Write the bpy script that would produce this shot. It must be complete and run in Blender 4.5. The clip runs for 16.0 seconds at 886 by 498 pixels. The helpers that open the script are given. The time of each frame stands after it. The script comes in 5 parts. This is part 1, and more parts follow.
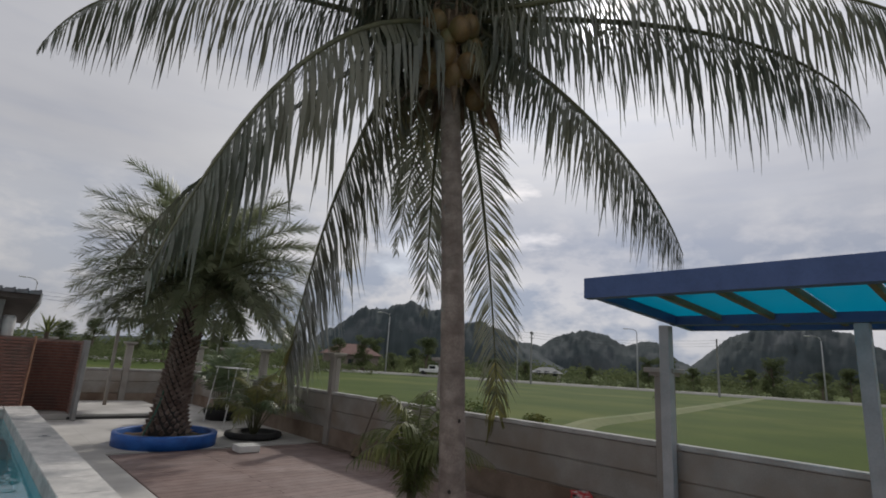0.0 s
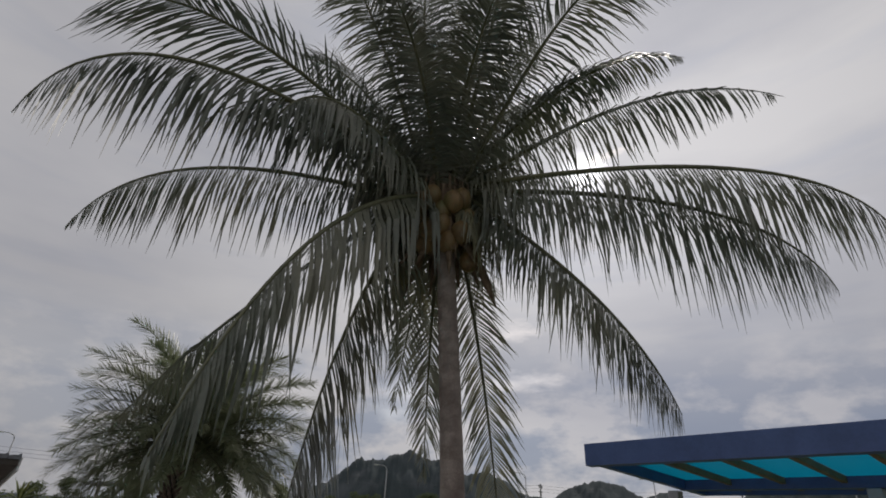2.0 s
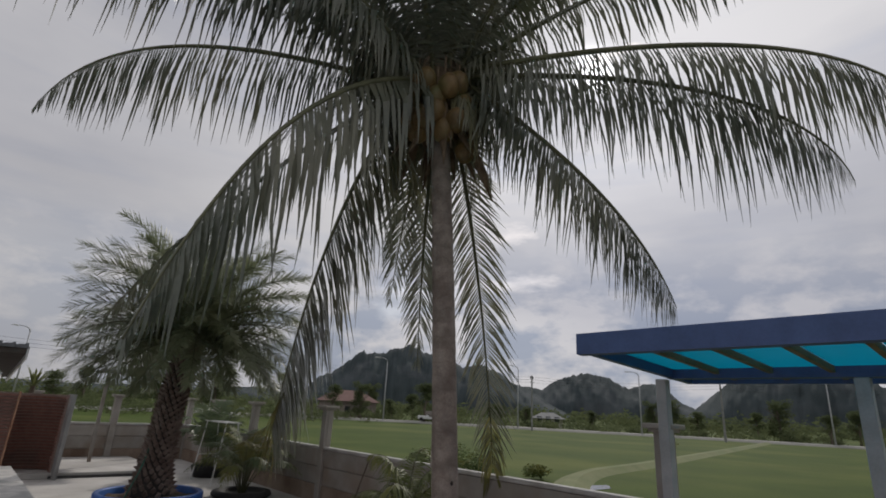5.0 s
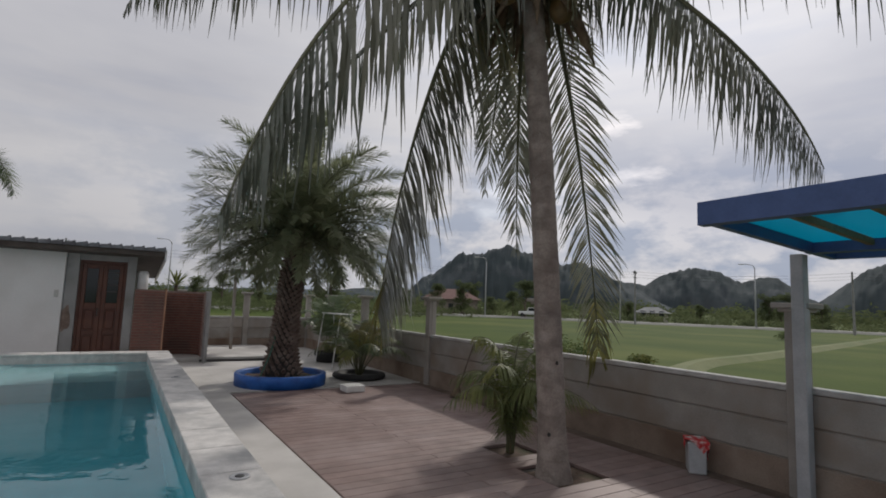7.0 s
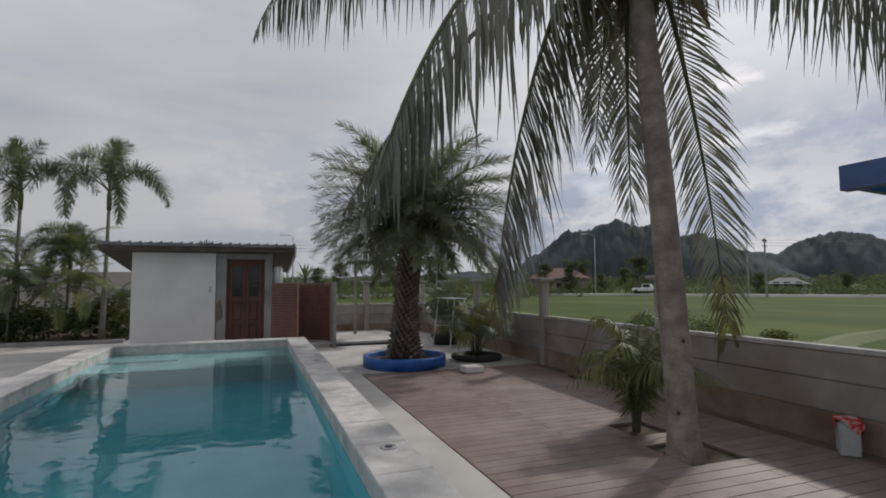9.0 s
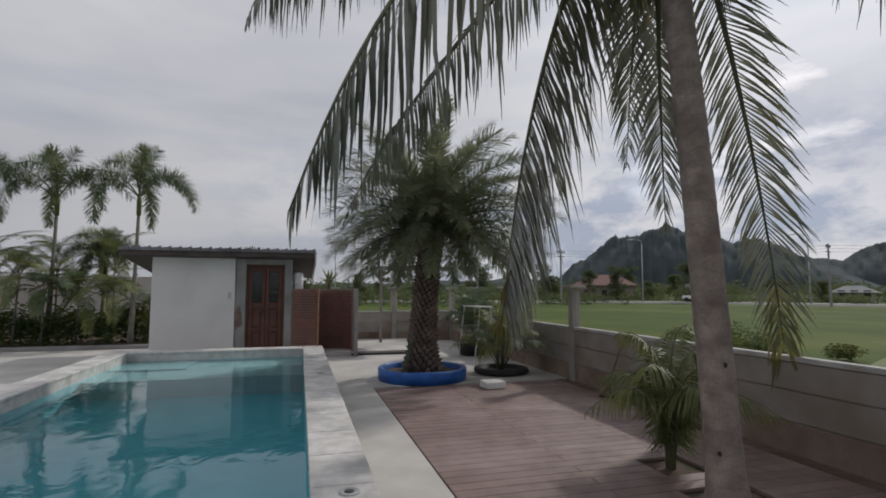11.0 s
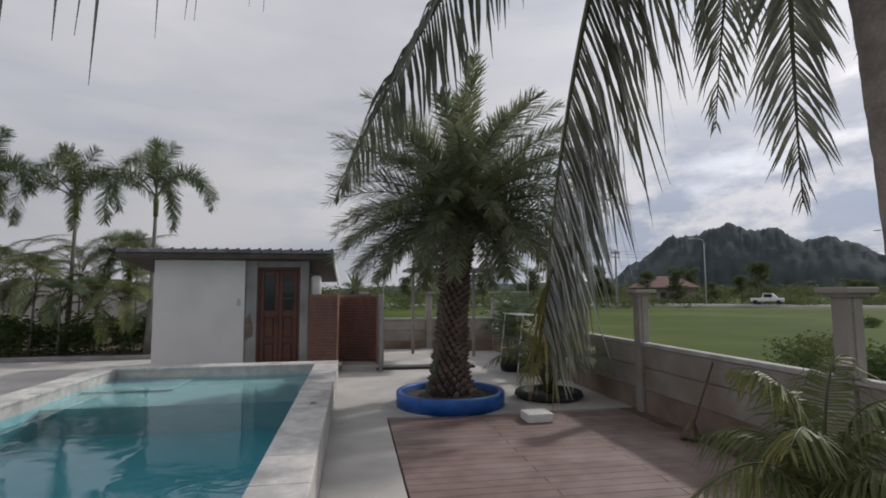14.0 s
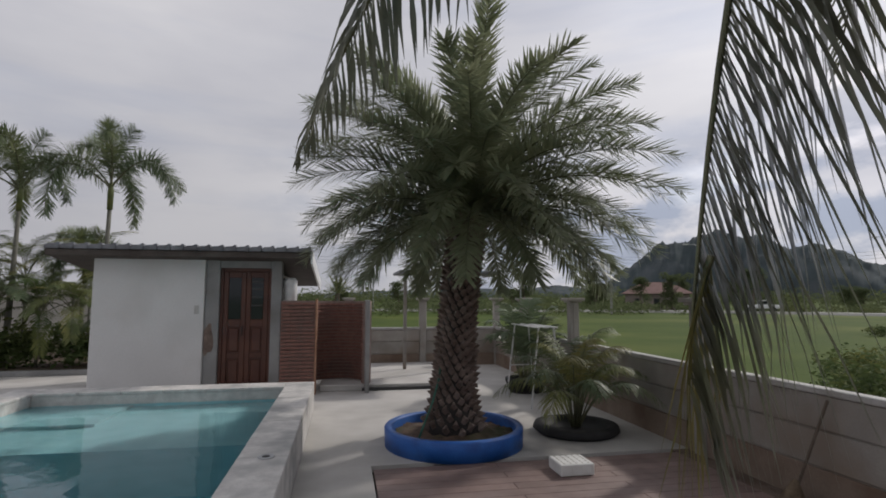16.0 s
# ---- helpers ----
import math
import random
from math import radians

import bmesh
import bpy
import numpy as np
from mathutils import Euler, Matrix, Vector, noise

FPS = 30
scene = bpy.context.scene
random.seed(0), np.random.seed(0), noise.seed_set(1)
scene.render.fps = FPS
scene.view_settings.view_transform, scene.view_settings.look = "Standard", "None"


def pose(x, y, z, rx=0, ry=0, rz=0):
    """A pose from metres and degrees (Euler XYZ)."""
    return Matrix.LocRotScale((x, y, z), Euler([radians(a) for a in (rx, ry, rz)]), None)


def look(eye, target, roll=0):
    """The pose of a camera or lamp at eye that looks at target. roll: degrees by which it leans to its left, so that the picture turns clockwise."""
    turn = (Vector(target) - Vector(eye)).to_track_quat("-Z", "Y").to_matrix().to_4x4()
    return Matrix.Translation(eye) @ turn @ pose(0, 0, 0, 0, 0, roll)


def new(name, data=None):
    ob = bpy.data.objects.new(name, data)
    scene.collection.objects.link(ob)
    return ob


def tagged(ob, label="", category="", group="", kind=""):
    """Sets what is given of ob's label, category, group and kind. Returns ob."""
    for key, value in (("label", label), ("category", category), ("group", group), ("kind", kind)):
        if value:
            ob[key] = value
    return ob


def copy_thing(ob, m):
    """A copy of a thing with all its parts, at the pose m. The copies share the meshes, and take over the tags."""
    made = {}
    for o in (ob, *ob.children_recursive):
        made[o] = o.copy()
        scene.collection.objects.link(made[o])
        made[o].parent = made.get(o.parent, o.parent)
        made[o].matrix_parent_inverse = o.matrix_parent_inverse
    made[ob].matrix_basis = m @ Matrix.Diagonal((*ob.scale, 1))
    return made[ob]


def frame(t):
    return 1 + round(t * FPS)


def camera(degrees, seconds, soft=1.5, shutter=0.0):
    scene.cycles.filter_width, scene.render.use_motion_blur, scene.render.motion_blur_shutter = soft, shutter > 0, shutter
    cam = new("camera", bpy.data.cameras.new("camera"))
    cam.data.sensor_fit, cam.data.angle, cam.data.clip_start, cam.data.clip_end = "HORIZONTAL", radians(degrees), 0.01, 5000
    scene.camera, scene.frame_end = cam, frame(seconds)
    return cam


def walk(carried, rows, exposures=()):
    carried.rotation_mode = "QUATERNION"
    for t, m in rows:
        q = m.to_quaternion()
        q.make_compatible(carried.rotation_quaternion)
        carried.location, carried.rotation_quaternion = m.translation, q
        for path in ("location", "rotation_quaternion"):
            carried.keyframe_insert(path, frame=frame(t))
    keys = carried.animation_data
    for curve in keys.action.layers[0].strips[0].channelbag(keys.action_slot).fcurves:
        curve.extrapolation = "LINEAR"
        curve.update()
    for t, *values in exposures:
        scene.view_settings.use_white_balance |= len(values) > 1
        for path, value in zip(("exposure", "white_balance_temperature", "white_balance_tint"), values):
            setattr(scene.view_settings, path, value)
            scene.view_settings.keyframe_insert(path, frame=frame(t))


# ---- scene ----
cam = camera(81.0, 16.0, soft=1.8)
PATH = [
    (0, (0.737, 0.984, 1.531), (2.039, 2.439, 1.967), 3.54),
    (0.5, (0.720, 1.000, 1.556), (2.004, 2.414, 2.150), 3.80),
    (1, (0.673, 0.958, 1.589), (1.906, 2.335, 2.353), 3.90),
    (1.5, (0.631, 0.886, 1.633), (1.823, 2.240, 2.495), 3.28),
    (2, (0.588, 0.799, 1.662), (1.748, 2.131, 2.601), 2.84),
    (2.5, (0.547, 0.703, 1.716), (1.685, 2.004, 2.722), 2.28),
    (3, (0.549, 0.621, 1.837), (1.675, 1.916, 2.865), 1.61),
    (3.5, (0.554, 0.670, 1.859), (1.708, 1.976, 2.839), 1.15),
    (4, (0.614, 0.786, 1.809), (1.821, 2.116, 2.688), 0.93),
    (4.5, (0.712, 0.873, 1.723), (1.971, 2.244, 2.455), 1.60),
    (7, (0.985, 1.179, 1.515), (2.026, 2.874, 1.724), 2.16),
    (7.5, (0.954, 1.181, 1.524), (1.798, 2.983, 1.727), 1.85),
    (8, (0.901, 1.153, 1.539), (1.688, 2.981, 1.734), 1.75),
    (8.5, (0.839, 1.120, 1.540), (1.587, 2.967, 1.718), 0.85),
    (9, (0.798, 1.059, 1.534), (1.485, 2.933, 1.668), -0.28),
    (11.5, (1.602, 1.788, 1.569), (2.075, 3.724, 1.735), 0.75),
    (12, (1.749, 2.047, 1.586), (2.162, 3.997, 1.756), 1.18),
    (12.5, (1.901, 2.312, 1.610), (2.290, 4.266, 1.788), 1.02),
    (13, (2.053, 2.572, 1.605), (2.405, 4.532, 1.787), 0.38),
    (13.5, (2.105, 2.846, 1.602), (2.443, 4.810, 1.772), -0.06),
    (14, (2.133, 3.117, 1.599), (2.471, 5.081, 1.768), -0.19),
    (14.5, (2.185, 3.453, 1.596), (2.504, 5.419, 1.778), 0.14),
    (15, (2.201, 3.889, 1.599), (2.519, 5.854, 1.791), 0.58),
    (15.5, (2.238, 4.336, 1.609), (2.580, 6.297, 1.798), 0.25),
    (16, (2.275, 4.740, 1.629), (2.648, 6.696, 1.817), 0.10),
]
walk(cam, [(t, look(eye, target, roll)) for t, eye, target, roll in PATH], [(0, 0.18, 6470, 11), (1.5, -0.05, 6540, 12), (3, -0.18, 6600, 12), (4.5, -0.02, 6560, 12), (7, 0.24, 6500, 12), (9, 0.21, 6400, 11), (13.5, 0.32, 6390, 12), (16, 0.30, 6430, 13)])

# ---- world, sun, exposure ----
SUN = Vector((0.700, 0.418, 0.579)).normalized()
scene.view_settings.exposure = 0.0
world = bpy.data.worlds.new("sky")
scene.world = world
world.use_nodes = True
wn, wl = world.node_tree.nodes, world.node_tree.links
wn.clear()


def wnode(kind, operation=""):
    n = wn.new(kind)
    if operation:
        n.operation = operation
    return n


w_out = wnode("ShaderNodeOutputWorld")
w_bg = wnode("ShaderNodeBackground")
w_bg.inputs["Strength"].default_value = 0.10
w_sky = wnode("ShaderNodeTexSky")
w_sky.sky_type, w_sky.sun_disc = "NISHITA", False
w_sky.sun_elevation, w_sky.sun_rotation = math.asin(SUN.z), math.atan2(SUN.x, SUN.y)
w_sky.air_density, w_sky.dust_density = 1.0, 2.0
w_co = wnode("ShaderNodeTexCoord")
w_map = wnode("ShaderNodeMapping")
w_map.inputs["Scale"].default_value = (1.0, 1.0, 3.2)
w_n1 = wnode("ShaderNodeTexNoise")
w_n1.inputs["Scale"].default_value, w_n1.inputs["Detail"].default_value, w_n1.inputs["Roughness"].default_value = 2.3, 8, 0.55
w_r1 = wnode("ShaderNodeValToRGB")
w_r1.color_ramp.elements[0].position, w_r1.color_ramp.elements[1].position = 0.10, 0.36
w_n2 = wnode("ShaderNodeTexNoise")
w_n2.inputs["Scale"].default_value, w_n2.inputs["Detail"].default_value = 1.3, 6
w_r2 = wnode("ShaderNodeValToRGB")
w_r2.color_ramp.elements[0].position, w_r2.color_ramp.elements[1].position = 0.36, 0.62
w_r2.color_ramp.elements[0].color, w_r2.color_ramp.elements[1].color = (3.66, 3.74, 4.08, 1), (5.0, 5.0, 5.12, 1)
# brighter veil of cloud round the sun
w_dot = wnode("ShaderNodeVectorMath", operation="DOT_PRODUCT")
w_dot.inputs[1].default_value = SUN
w_max = wnode("ShaderNodeMath", operation="MAXIMUM")
w_max.inputs[1].default_value = 0.0
w_pw = wnode("ShaderNodeMath", operation="POWER")
w_pw.inputs[1].default_value = 7.0
w_pw2 = wnode("ShaderNodeMath", operation="POWER")
w_pw2.inputs[1].default_value = 2200.0
w_m1 = wnode("ShaderNodeMath", operation="MULTIPLY_ADD")
w_m1.inputs[1].default_value, w_m1.inputs[2].default_value = 0.54, 1.0
w_m2 = wnode("ShaderNodeMath", operation="MULTIPLY_ADD")
w_m2.inputs[1].default_value = 5.0
w_mix = wnode("ShaderNodeMix")
w_mix.data_type = "RGBA"
w_sc = wnode("ShaderNodeVectorMath", operation="SCALE")
wl.new(w_co.outputs["Generated"], w_map.inputs["Vector"])
wl.new(w_map.outputs[0], w_n1.inputs["Vector"])
wl.new(w_map.outputs[0], w_n2.inputs["Vector"])
wl.new(w_n1.outputs[0], w_r1.inputs[0])
wl.new(w_n2.outputs[0], w_r2.inputs[0])
wl.new(w_co.outputs["Generated"], w_dot.inputs[0])
wl.new(w_dot.outputs["Value"], w_max.inputs[0])
wl.new(w_max.outputs[0], w_pw.inputs[0])
wl.new(w_max.outputs[0], w_pw2.inputs[0])
wl.new(w_pw.outputs[0], w_m1.inputs[0])
wl.new(w_pw2.outputs[0], w_m2.inputs[0])
wl.new(w_m1.outputs[0], w_m2.inputs[2])
wl.new(w_r2.outputs[0], w_sc.inputs[0])
# thick cloud is dimmer towards the horizon, with thin blue-grey streaks
w_sep = wnode("ShaderNodeSeparateXYZ")
w_gr = wnode("ShaderNodeMapRange")
w_gr.inputs["From Max"].default_value, w_gr.inputs["To Min"].default_value, w_gr.inputs["To Max"].default_value = 0.42, 0.74, 1.0
w_m3 = wnode("ShaderNodeMath", operation="MULTIPLY")
w_map2 = wnode("ShaderNodeMapping")
w_map2.inputs["Scale"].default_value = (1.0, 1.0, 8.0)
w_n3 = wnode("ShaderNodeTexNoise")
w_n3.inputs["Scale"].default_value, w_n3.inputs["Detail"].default_value, w_n3.inputs["Roughness"].default_value = 2.0, 7, 0.5
w_r3 = wnode("ShaderNodeValToRGB")
w_r3.color_ramp.elements[0].position, w_r3.color_ramp.elements[1].position = 0.50, 0.72
w_r3.color_ramp.elements[0].color, w_r3.color_ramp.elements[1].color = (1, 1, 1, 1), (0.87, 0.90, 0.955, 1)
w_mul = wnode("ShaderNodeVectorMath", operation="MULTIPLY")
wl.new(w_co.outputs["Generated"], w_sep.inputs[0])
wl.new(w_sep.outputs["Z"], w_gr.inputs["Value"])
wl.new(w_gr.outputs[0], w_m3.inputs[0])
wl.new(w_m2.outputs[0], w_m3.inputs[1])
wl.new(w_m3.outputs[0], w_sc.inputs["Scale"])
wl.new(w_co.outputs["Generated"], w_map2.inputs["Vector"])
wl.new(w_map2.outputs[0], w_n3.inputs["Vector"])
wl.new(w_n3.outputs[0], w_r3.inputs[0])
wl.new(w_sc.outputs[0], w_mul.inputs[0])
wl.new(w_r3.outputs[0], w_mul.inputs[1])
wl.new(w_r1.outputs[0], w_mix.inputs["Factor"])
wl.new(w_sky.outputs[0], w_mix.inputs["A"])
# heaped white clouds with blue-grey gaps low in the sky on the sun's side
w_n4 = wnode("ShaderNodeTexNoise")
w_n4.inputs["Scale"].default_value, w_n4.inputs["Detail"].default_value, w_n4.inputs["Roughness"].default_value = 7.5, 9, 0.58
w_map4 = wnode("ShaderNodeMapping")
w_map4.inputs["Scale"].default_value = (1.0, 1.0, 2.0)
w_r4 = wnode("ShaderNodeValToRGB")
w_r4.color_ramp.elements[0].position, w_r4.color_ramp.elements[1].position = 0.44, 0.58
w_r4.color_ramp.elements[0].color, w_r4.color_ramp.elements[1].color = (0.74, 0.82, 0.95, 1), (1.26, 1.25, 1.24, 1)
w_low = wnode("ShaderNodeMapRange")
w_low.inputs["From Min"].default_value, w_low.inputs["From Max"].default_value = 0.16, 0.32
w_low.inputs["To Min"].default_value, w_low.inputs["To Max"].default_value = 1.0, 0.0
w_side = wnode("ShaderNodeMapRange")
w_side.inputs["From Min"].default_value, w_side.inputs["From Max"].default_value = 0.35, 0.70
w_f4 = wnode("ShaderNodeMath", operation="MULTIPLY")
w_mix4 = wnode("ShaderNodeMix")
w_mix4.data_type = "RGBA"
w_mix4.inputs["A"].default_value = (1, 1, 1, 1)
w_mul4 = wnode("ShaderNodeVectorMath", operation="MULTIPLY")
wl.new(w_co.outputs["Generated"], w_map4.inputs["Vector"])
wl.new(w_map4.outputs[0], w_n4.inputs["Vector"])
wl.new(w_n4.outputs[0], w_r4.inputs[0])
wl.new(w_sep.outputs["Z"], w_low.inputs["Value"])
wl.new(w_max.outputs[0], w_side.inputs["Value"])
wl.new(w_low.outputs[0], w_f4.inputs[0])
wl.new(w_side.outputs[0], w_f4.inputs[1])
wl.new(w_f4.outputs[0], w_mix4.inputs["Factor"])
wl.new(w_r4.outputs[0], w_mix4.inputs["B"])
wl.new(w_mul.outputs[0], w_mul4.inputs[0])
wl.new(w_mix4.outputs["Result"], w_mul4.inputs[1])
wl.new(w_mul4.outputs[0], w_mix.inputs["B"])
wl.new(w_mix.outputs["Result"], w_bg.inputs["Color"])
wl.new(w_bg.outputs[0], w_out.inputs[0])

sun = new("sun", bpy.data.lights.new("sun", "SUN"))
sun.data.energy, sun.data.angle, sun.data.color = 1.55, radians(3), (1.0, 0.95, 0.87)
sun.matrix_world = look(SUN * 50, (0, 0, 0))


# ---- materials ----
def material(name, c1, c2, scale=4.0, rough=0.7, bump=0.2, fine=60.0, stain=None, stain_scale=0.7, vary=0.0,
             metal=0.0, transl=0.0, spec=0.5, bump_dist=0.01, bands=0.0):
    m = bpy.data.materials.new(name)
    m.use_nodes = True
    nt = m.node_tree
    N, L = nt.nodes, nt.links
    b = N["Principled BSDF"]
    co = N.new("ShaderNodeTexCoord")
    n1 = N.new("ShaderNodeTexNoise")
    n1.inputs["Scale"].default_value, n1.inputs["Detail"].default_value = scale, 6
    n2 = N.new("ShaderNodeTexNoise")
    n2.inputs["Scale"].default_value, n2.inputs["Detail"].default_value = fine, 3
    L.new(co.outputs["Object"], n1.inputs["Vector"])
    L.new(co.outputs["Object"], n2.inputs["Vector"])
    add = N.new("ShaderNodeMath")
    add.operation = "MULTIPLY_ADD"
    add.inputs[1].default_value = 0.45
    L.new(n2.outputs[0], add.inputs[0])
    L.new(n1.outputs[0], add.inputs[2])
    ramp = N.new("ShaderNodeValToRGB")
    ramp.color_ramp.elements[0].position, ramp.color_ramp.elements[1].position = 0.5, 0.95
    ramp.color_ramp.elements[0].color, ramp.color_ramp.elements[1].color = (*c1, 1), (*c2, 1)
    L.new(add.outputs[0], ramp.inputs[0])
    col = ramp.outputs[0]
    if stain:
        n3 = N.new("ShaderNodeTexNoise")
        n3.inputs["Scale"].default_value, n3.inputs["Detail"].default_value = stain_scale, 7
        L.new(co.outputs["Object"], n3.inputs["Vector"])
        r3 = N.new("ShaderNodeValToRGB")
        r3.color_ramp.elements[0].position, r3.color_ramp.elements[1].position = 0.48, 0.68
        L.new(n3.outputs[0], r3.inputs[0])
        mx = N.new("ShaderNodeMix")
        mx.data_type = "RGBA"
        L.new(r3.outputs[0], mx.inputs["Factor"])
        L.new(col, mx.inputs["A"])
        mx.inputs["B"].default_value = (*stain, 1)
        col = mx.outputs["Result"]
    if bands:
        wv = N.new("ShaderNodeTexWave")
        wv.bands_direction, wv.wave_profile = "Z", "SAW"
        wv.inputs["Scale"].default_value, wv.inputs["Distortion"].default_value, wv.inputs["Detail"].default_value = bands, 5.5, 5
        wv.inputs["Detail Scale"].default_value = 2.0
        L.new(co.outputs["Object"], wv.inputs["Vector"])
        rw = N.new("ShaderNodeValToRGB")
        rw.color_ramp.elements[0].position, rw.color_ramp.elements[1].position = 0.0, 0.25
        rw.color_ramp.elements[0].color, rw.color_ramp.elements[1].color = (0.87, 0.86, 0.85, 1), (1, 1, 1, 1)
        L.new(wv.outputs[0], rw.inputs[0])
        mb = N.new("ShaderNodeMix")
        mb.data_type, mb.blend_type = "RGBA", "MULTIPLY"
        mb.inputs["Factor"].default_value = 1.0
        L.new(col, mb.inputs["A"])
        L.new(rw.outputs[0], mb.inputs["B"])
        col = mb.outputs["Result"]
    if vary:
        oi = N.new("ShaderNodeObjectInfo")
        mr = N.new("ShaderNodeMapRange")
        mr.inputs["To Min"].default_value, mr.inputs["To Max"].default_value = 1 - vary, 1 + vary
        L.new(oi.outputs["Random"], mr.inputs["Value"])
        sc = N.new("ShaderNodeVectorMath")
        sc.operation = "SCALE"
        L.new(col, sc.inputs[0])
        L.new(mr.outputs[0], sc.inputs["Scale"])
        col = sc.outputs[0]
    L.new(col, b.inputs["Base Color"])
    b.inputs["Roughness"].default_value, b.inputs["Metallic"].default_value = rough, metal
    b.inputs["Specular IOR Level"].default_value = spec
    if bump:
        bp = N.new("ShaderNodeBump")
        bp.inputs["Strength"].default_value, bp.inputs["Distance"].default_value = bump, bump_dist
        L.new(add.outputs[0], bp.inputs["Height"])
        L.new(bp.outputs[0], b.inputs["Normal"])
    if transl:
        tr = N.new("ShaderNodeBsdfTranslucent")
        L.new(col, tr.inputs["Color"])
        ms = N.new("ShaderNodeMixShader")
        ms.inputs[0].default_value = transl
        L.new(b.outputs[0], ms.inputs[1])
        L.new(tr.outputs[0], ms.inputs[2])
        L.new(ms.outputs[0], N["Material Output"].inputs["Surface"])
    return m


M = {}
M["concrete"] = material("concrete", (0.430, 0.412, 0.390), (0.55, 0.532, 0.505), 2.2, 0.85, 0.25, 90, (0.40, 0.385, 0.362), 0.8)
M["coping"] = material("coping_stone", (0.46, 0.447, 0.428), (0.66, 0.64, 0.612), 9, 0.65, 0.25, 70, (0.36, 0.36, 0.35), 3.0, vary=0.06)
M["paving"] = material("left_paving", (0.38, 0.36, 0.34), (0.47, 0.45, 0.42), 1.5, 0.85, 0.2, 60, (0.33, 0.30, 0.28), 0.6)
M["plank"] = material("deck_plank", (0.160, 0.107, 0.096), (0.243, 0.172, 0.154), 5, 0.62, 0.25, 120, (0.29, 0.222, 0.205), 1.2, vary=0.10)
M["joist"] = material("deck_frame", (0.02, 0.017, 0.016), (0.04, 0.035, 0.03), 5, 0.9, 0.2)
M["fence"] = material("precast_concrete", (0.265, 0.246, 0.224), (0.375, 0.352, 0.324), 3, 0.88, 0.3, 80, (0.26, 0.215, 0.178), 1.1, vary=0.08)
M["fence_low"] = material("soil_stained_concrete", (0.215, 0.160, 0.122), (0.33, 0.262, 0.212), 3, 0.9, 0.3, 80, (0.18, 0.122, 0.088), 1.4, vary=0.06)
M["fence_white"] = material("limewashed_concrete", (0.38, 0.375, 0.36), (0.54, 0.53, 0.515), 5, 0.85, 0.3, 60, (0.33, 0.31, 0.285), 2.2)
M["white_wall"] = material("white_paint", (0.60, 0.595, 0.59), (0.67, 0.665, 0.66), 1.2, 0.8, 0.08, 30, (0.57, 0.56, 0.545), 0.9)
M["grey_render"] = material("grey_cement", (0.22, 0.22, 0.22), (0.33, 0.33, 0.325), 4, 0.85, 0.2, 50, (0.19, 0.185, 0.18), 2)
M["brick"] = material("red_brick", (0.20, 0.092, 0.070), (0.31, 0.160, 0.128), 12, 0.85, 0.4, 90, (0.165, 0.095, 0.078), 2.0, vary=0.1)
M["mortar"] = material("mortar", (0.20, 0.145, 0.128), (0.28, 0.21, 0.185), 10, 0.9, 0.3)
M["door"] = material("varnished_wood", (0.062, 0.021, 0.013), (0.118, 0.042, 0.024), 3, 0.4, 0.1, 40, (0.07, 0.02, 0.012), 2.5)
M["dark_glass"] = material("dark_window", (0.015, 0.02, 0.022), (0.03, 0.035, 0.04), 3, 0.08, 0)
M["tile_roof"] = material("roof_tile", (0.13, 0.135, 0.15), (0.22, 0.225, 0.245), 7, 0.6, 0.2, 60, (0.10, 0.10, 0.11), 2, vary=0.15)
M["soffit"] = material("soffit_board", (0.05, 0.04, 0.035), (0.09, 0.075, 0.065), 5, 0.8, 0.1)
M["fascia"] = material("fascia_board", (0.30, 0.29, 0.27), (0.42, 0.41, 0.39), 4, 0.7, 0.1)
M["blue_paint"] = material("blue_paint", (0.012, 0.09, 0.36), (0.03, 0.15, 0.50), 5, 0.5, 0.15, 60, (0.015, 0.07, 0.27), 3)
M["blue_steel"] = material("blue_steel", (0.040, 0.075, 0.19), (0.062, 0.108, 0.26), 6, 0.45, 0.08, 60)
M["grey_steel"] = material("galvanised_post", (0.34, 0.35, 0.36), (0.46, 0.47, 0.48), 6, 0.5, 0.08, 60)
M["white_metal"] = material("white_metal", (0.6, 0.6, 0.6), (0.75, 0.75, 0.75), 8, 0.45, 0.05)
M["soil"] = material("soil", (0.055, 0.036, 0.024), (0.13, 0.085, 0.06), 14, 0.95, 0.8, 70, (0.05, 0.05, 0.02), 3)
M["dust"] = material("dry_brown_soil", (0.12, 0.085, 0.066), (0.20, 0.15, 0.12), 9, 0.95, 0.6, 60, (0.10, 0.07, 0.052), 2.5)
M["trunk"] = material("coconut_bark", (0.17, 0.138, 0.120), (0.35, 0.30, 0.265), 6, 0.9, 0.9, 60, (0.155, 0.122, 0.108), 4.0, bands=2.4)
M["boot"] = material("date_palm_bark", (0.085, 0.060, 0.048), (0.23, 0.172, 0.145), 9, 0.9, 0.5, 50, (0.27, 0.215, 0.185), 5)
M["frond"] = material("coconut_leaf", (0.074, 0.088, 0.066), (0.146, 0.161, 0.122), 3, 0.34, 0.05, 30, (0.19, 0.19, 0.135), 0.9, transl=0.25, spec=0.7)
M["frond_old"] = material("old_coconut_leaf", (0.115, 0.125, 0.095), (0.215, 0.222, 0.168), 3, 0.32, 0.05, 30, (0.23, 0.215, 0.11), 0.8, transl=0.24, spec=0.7)
M["rachis"] = material("leaf_stalk", (0.065, 0.070, 0.036), (0.13, 0.13, 0.066), 6, 0.5, 0.1)
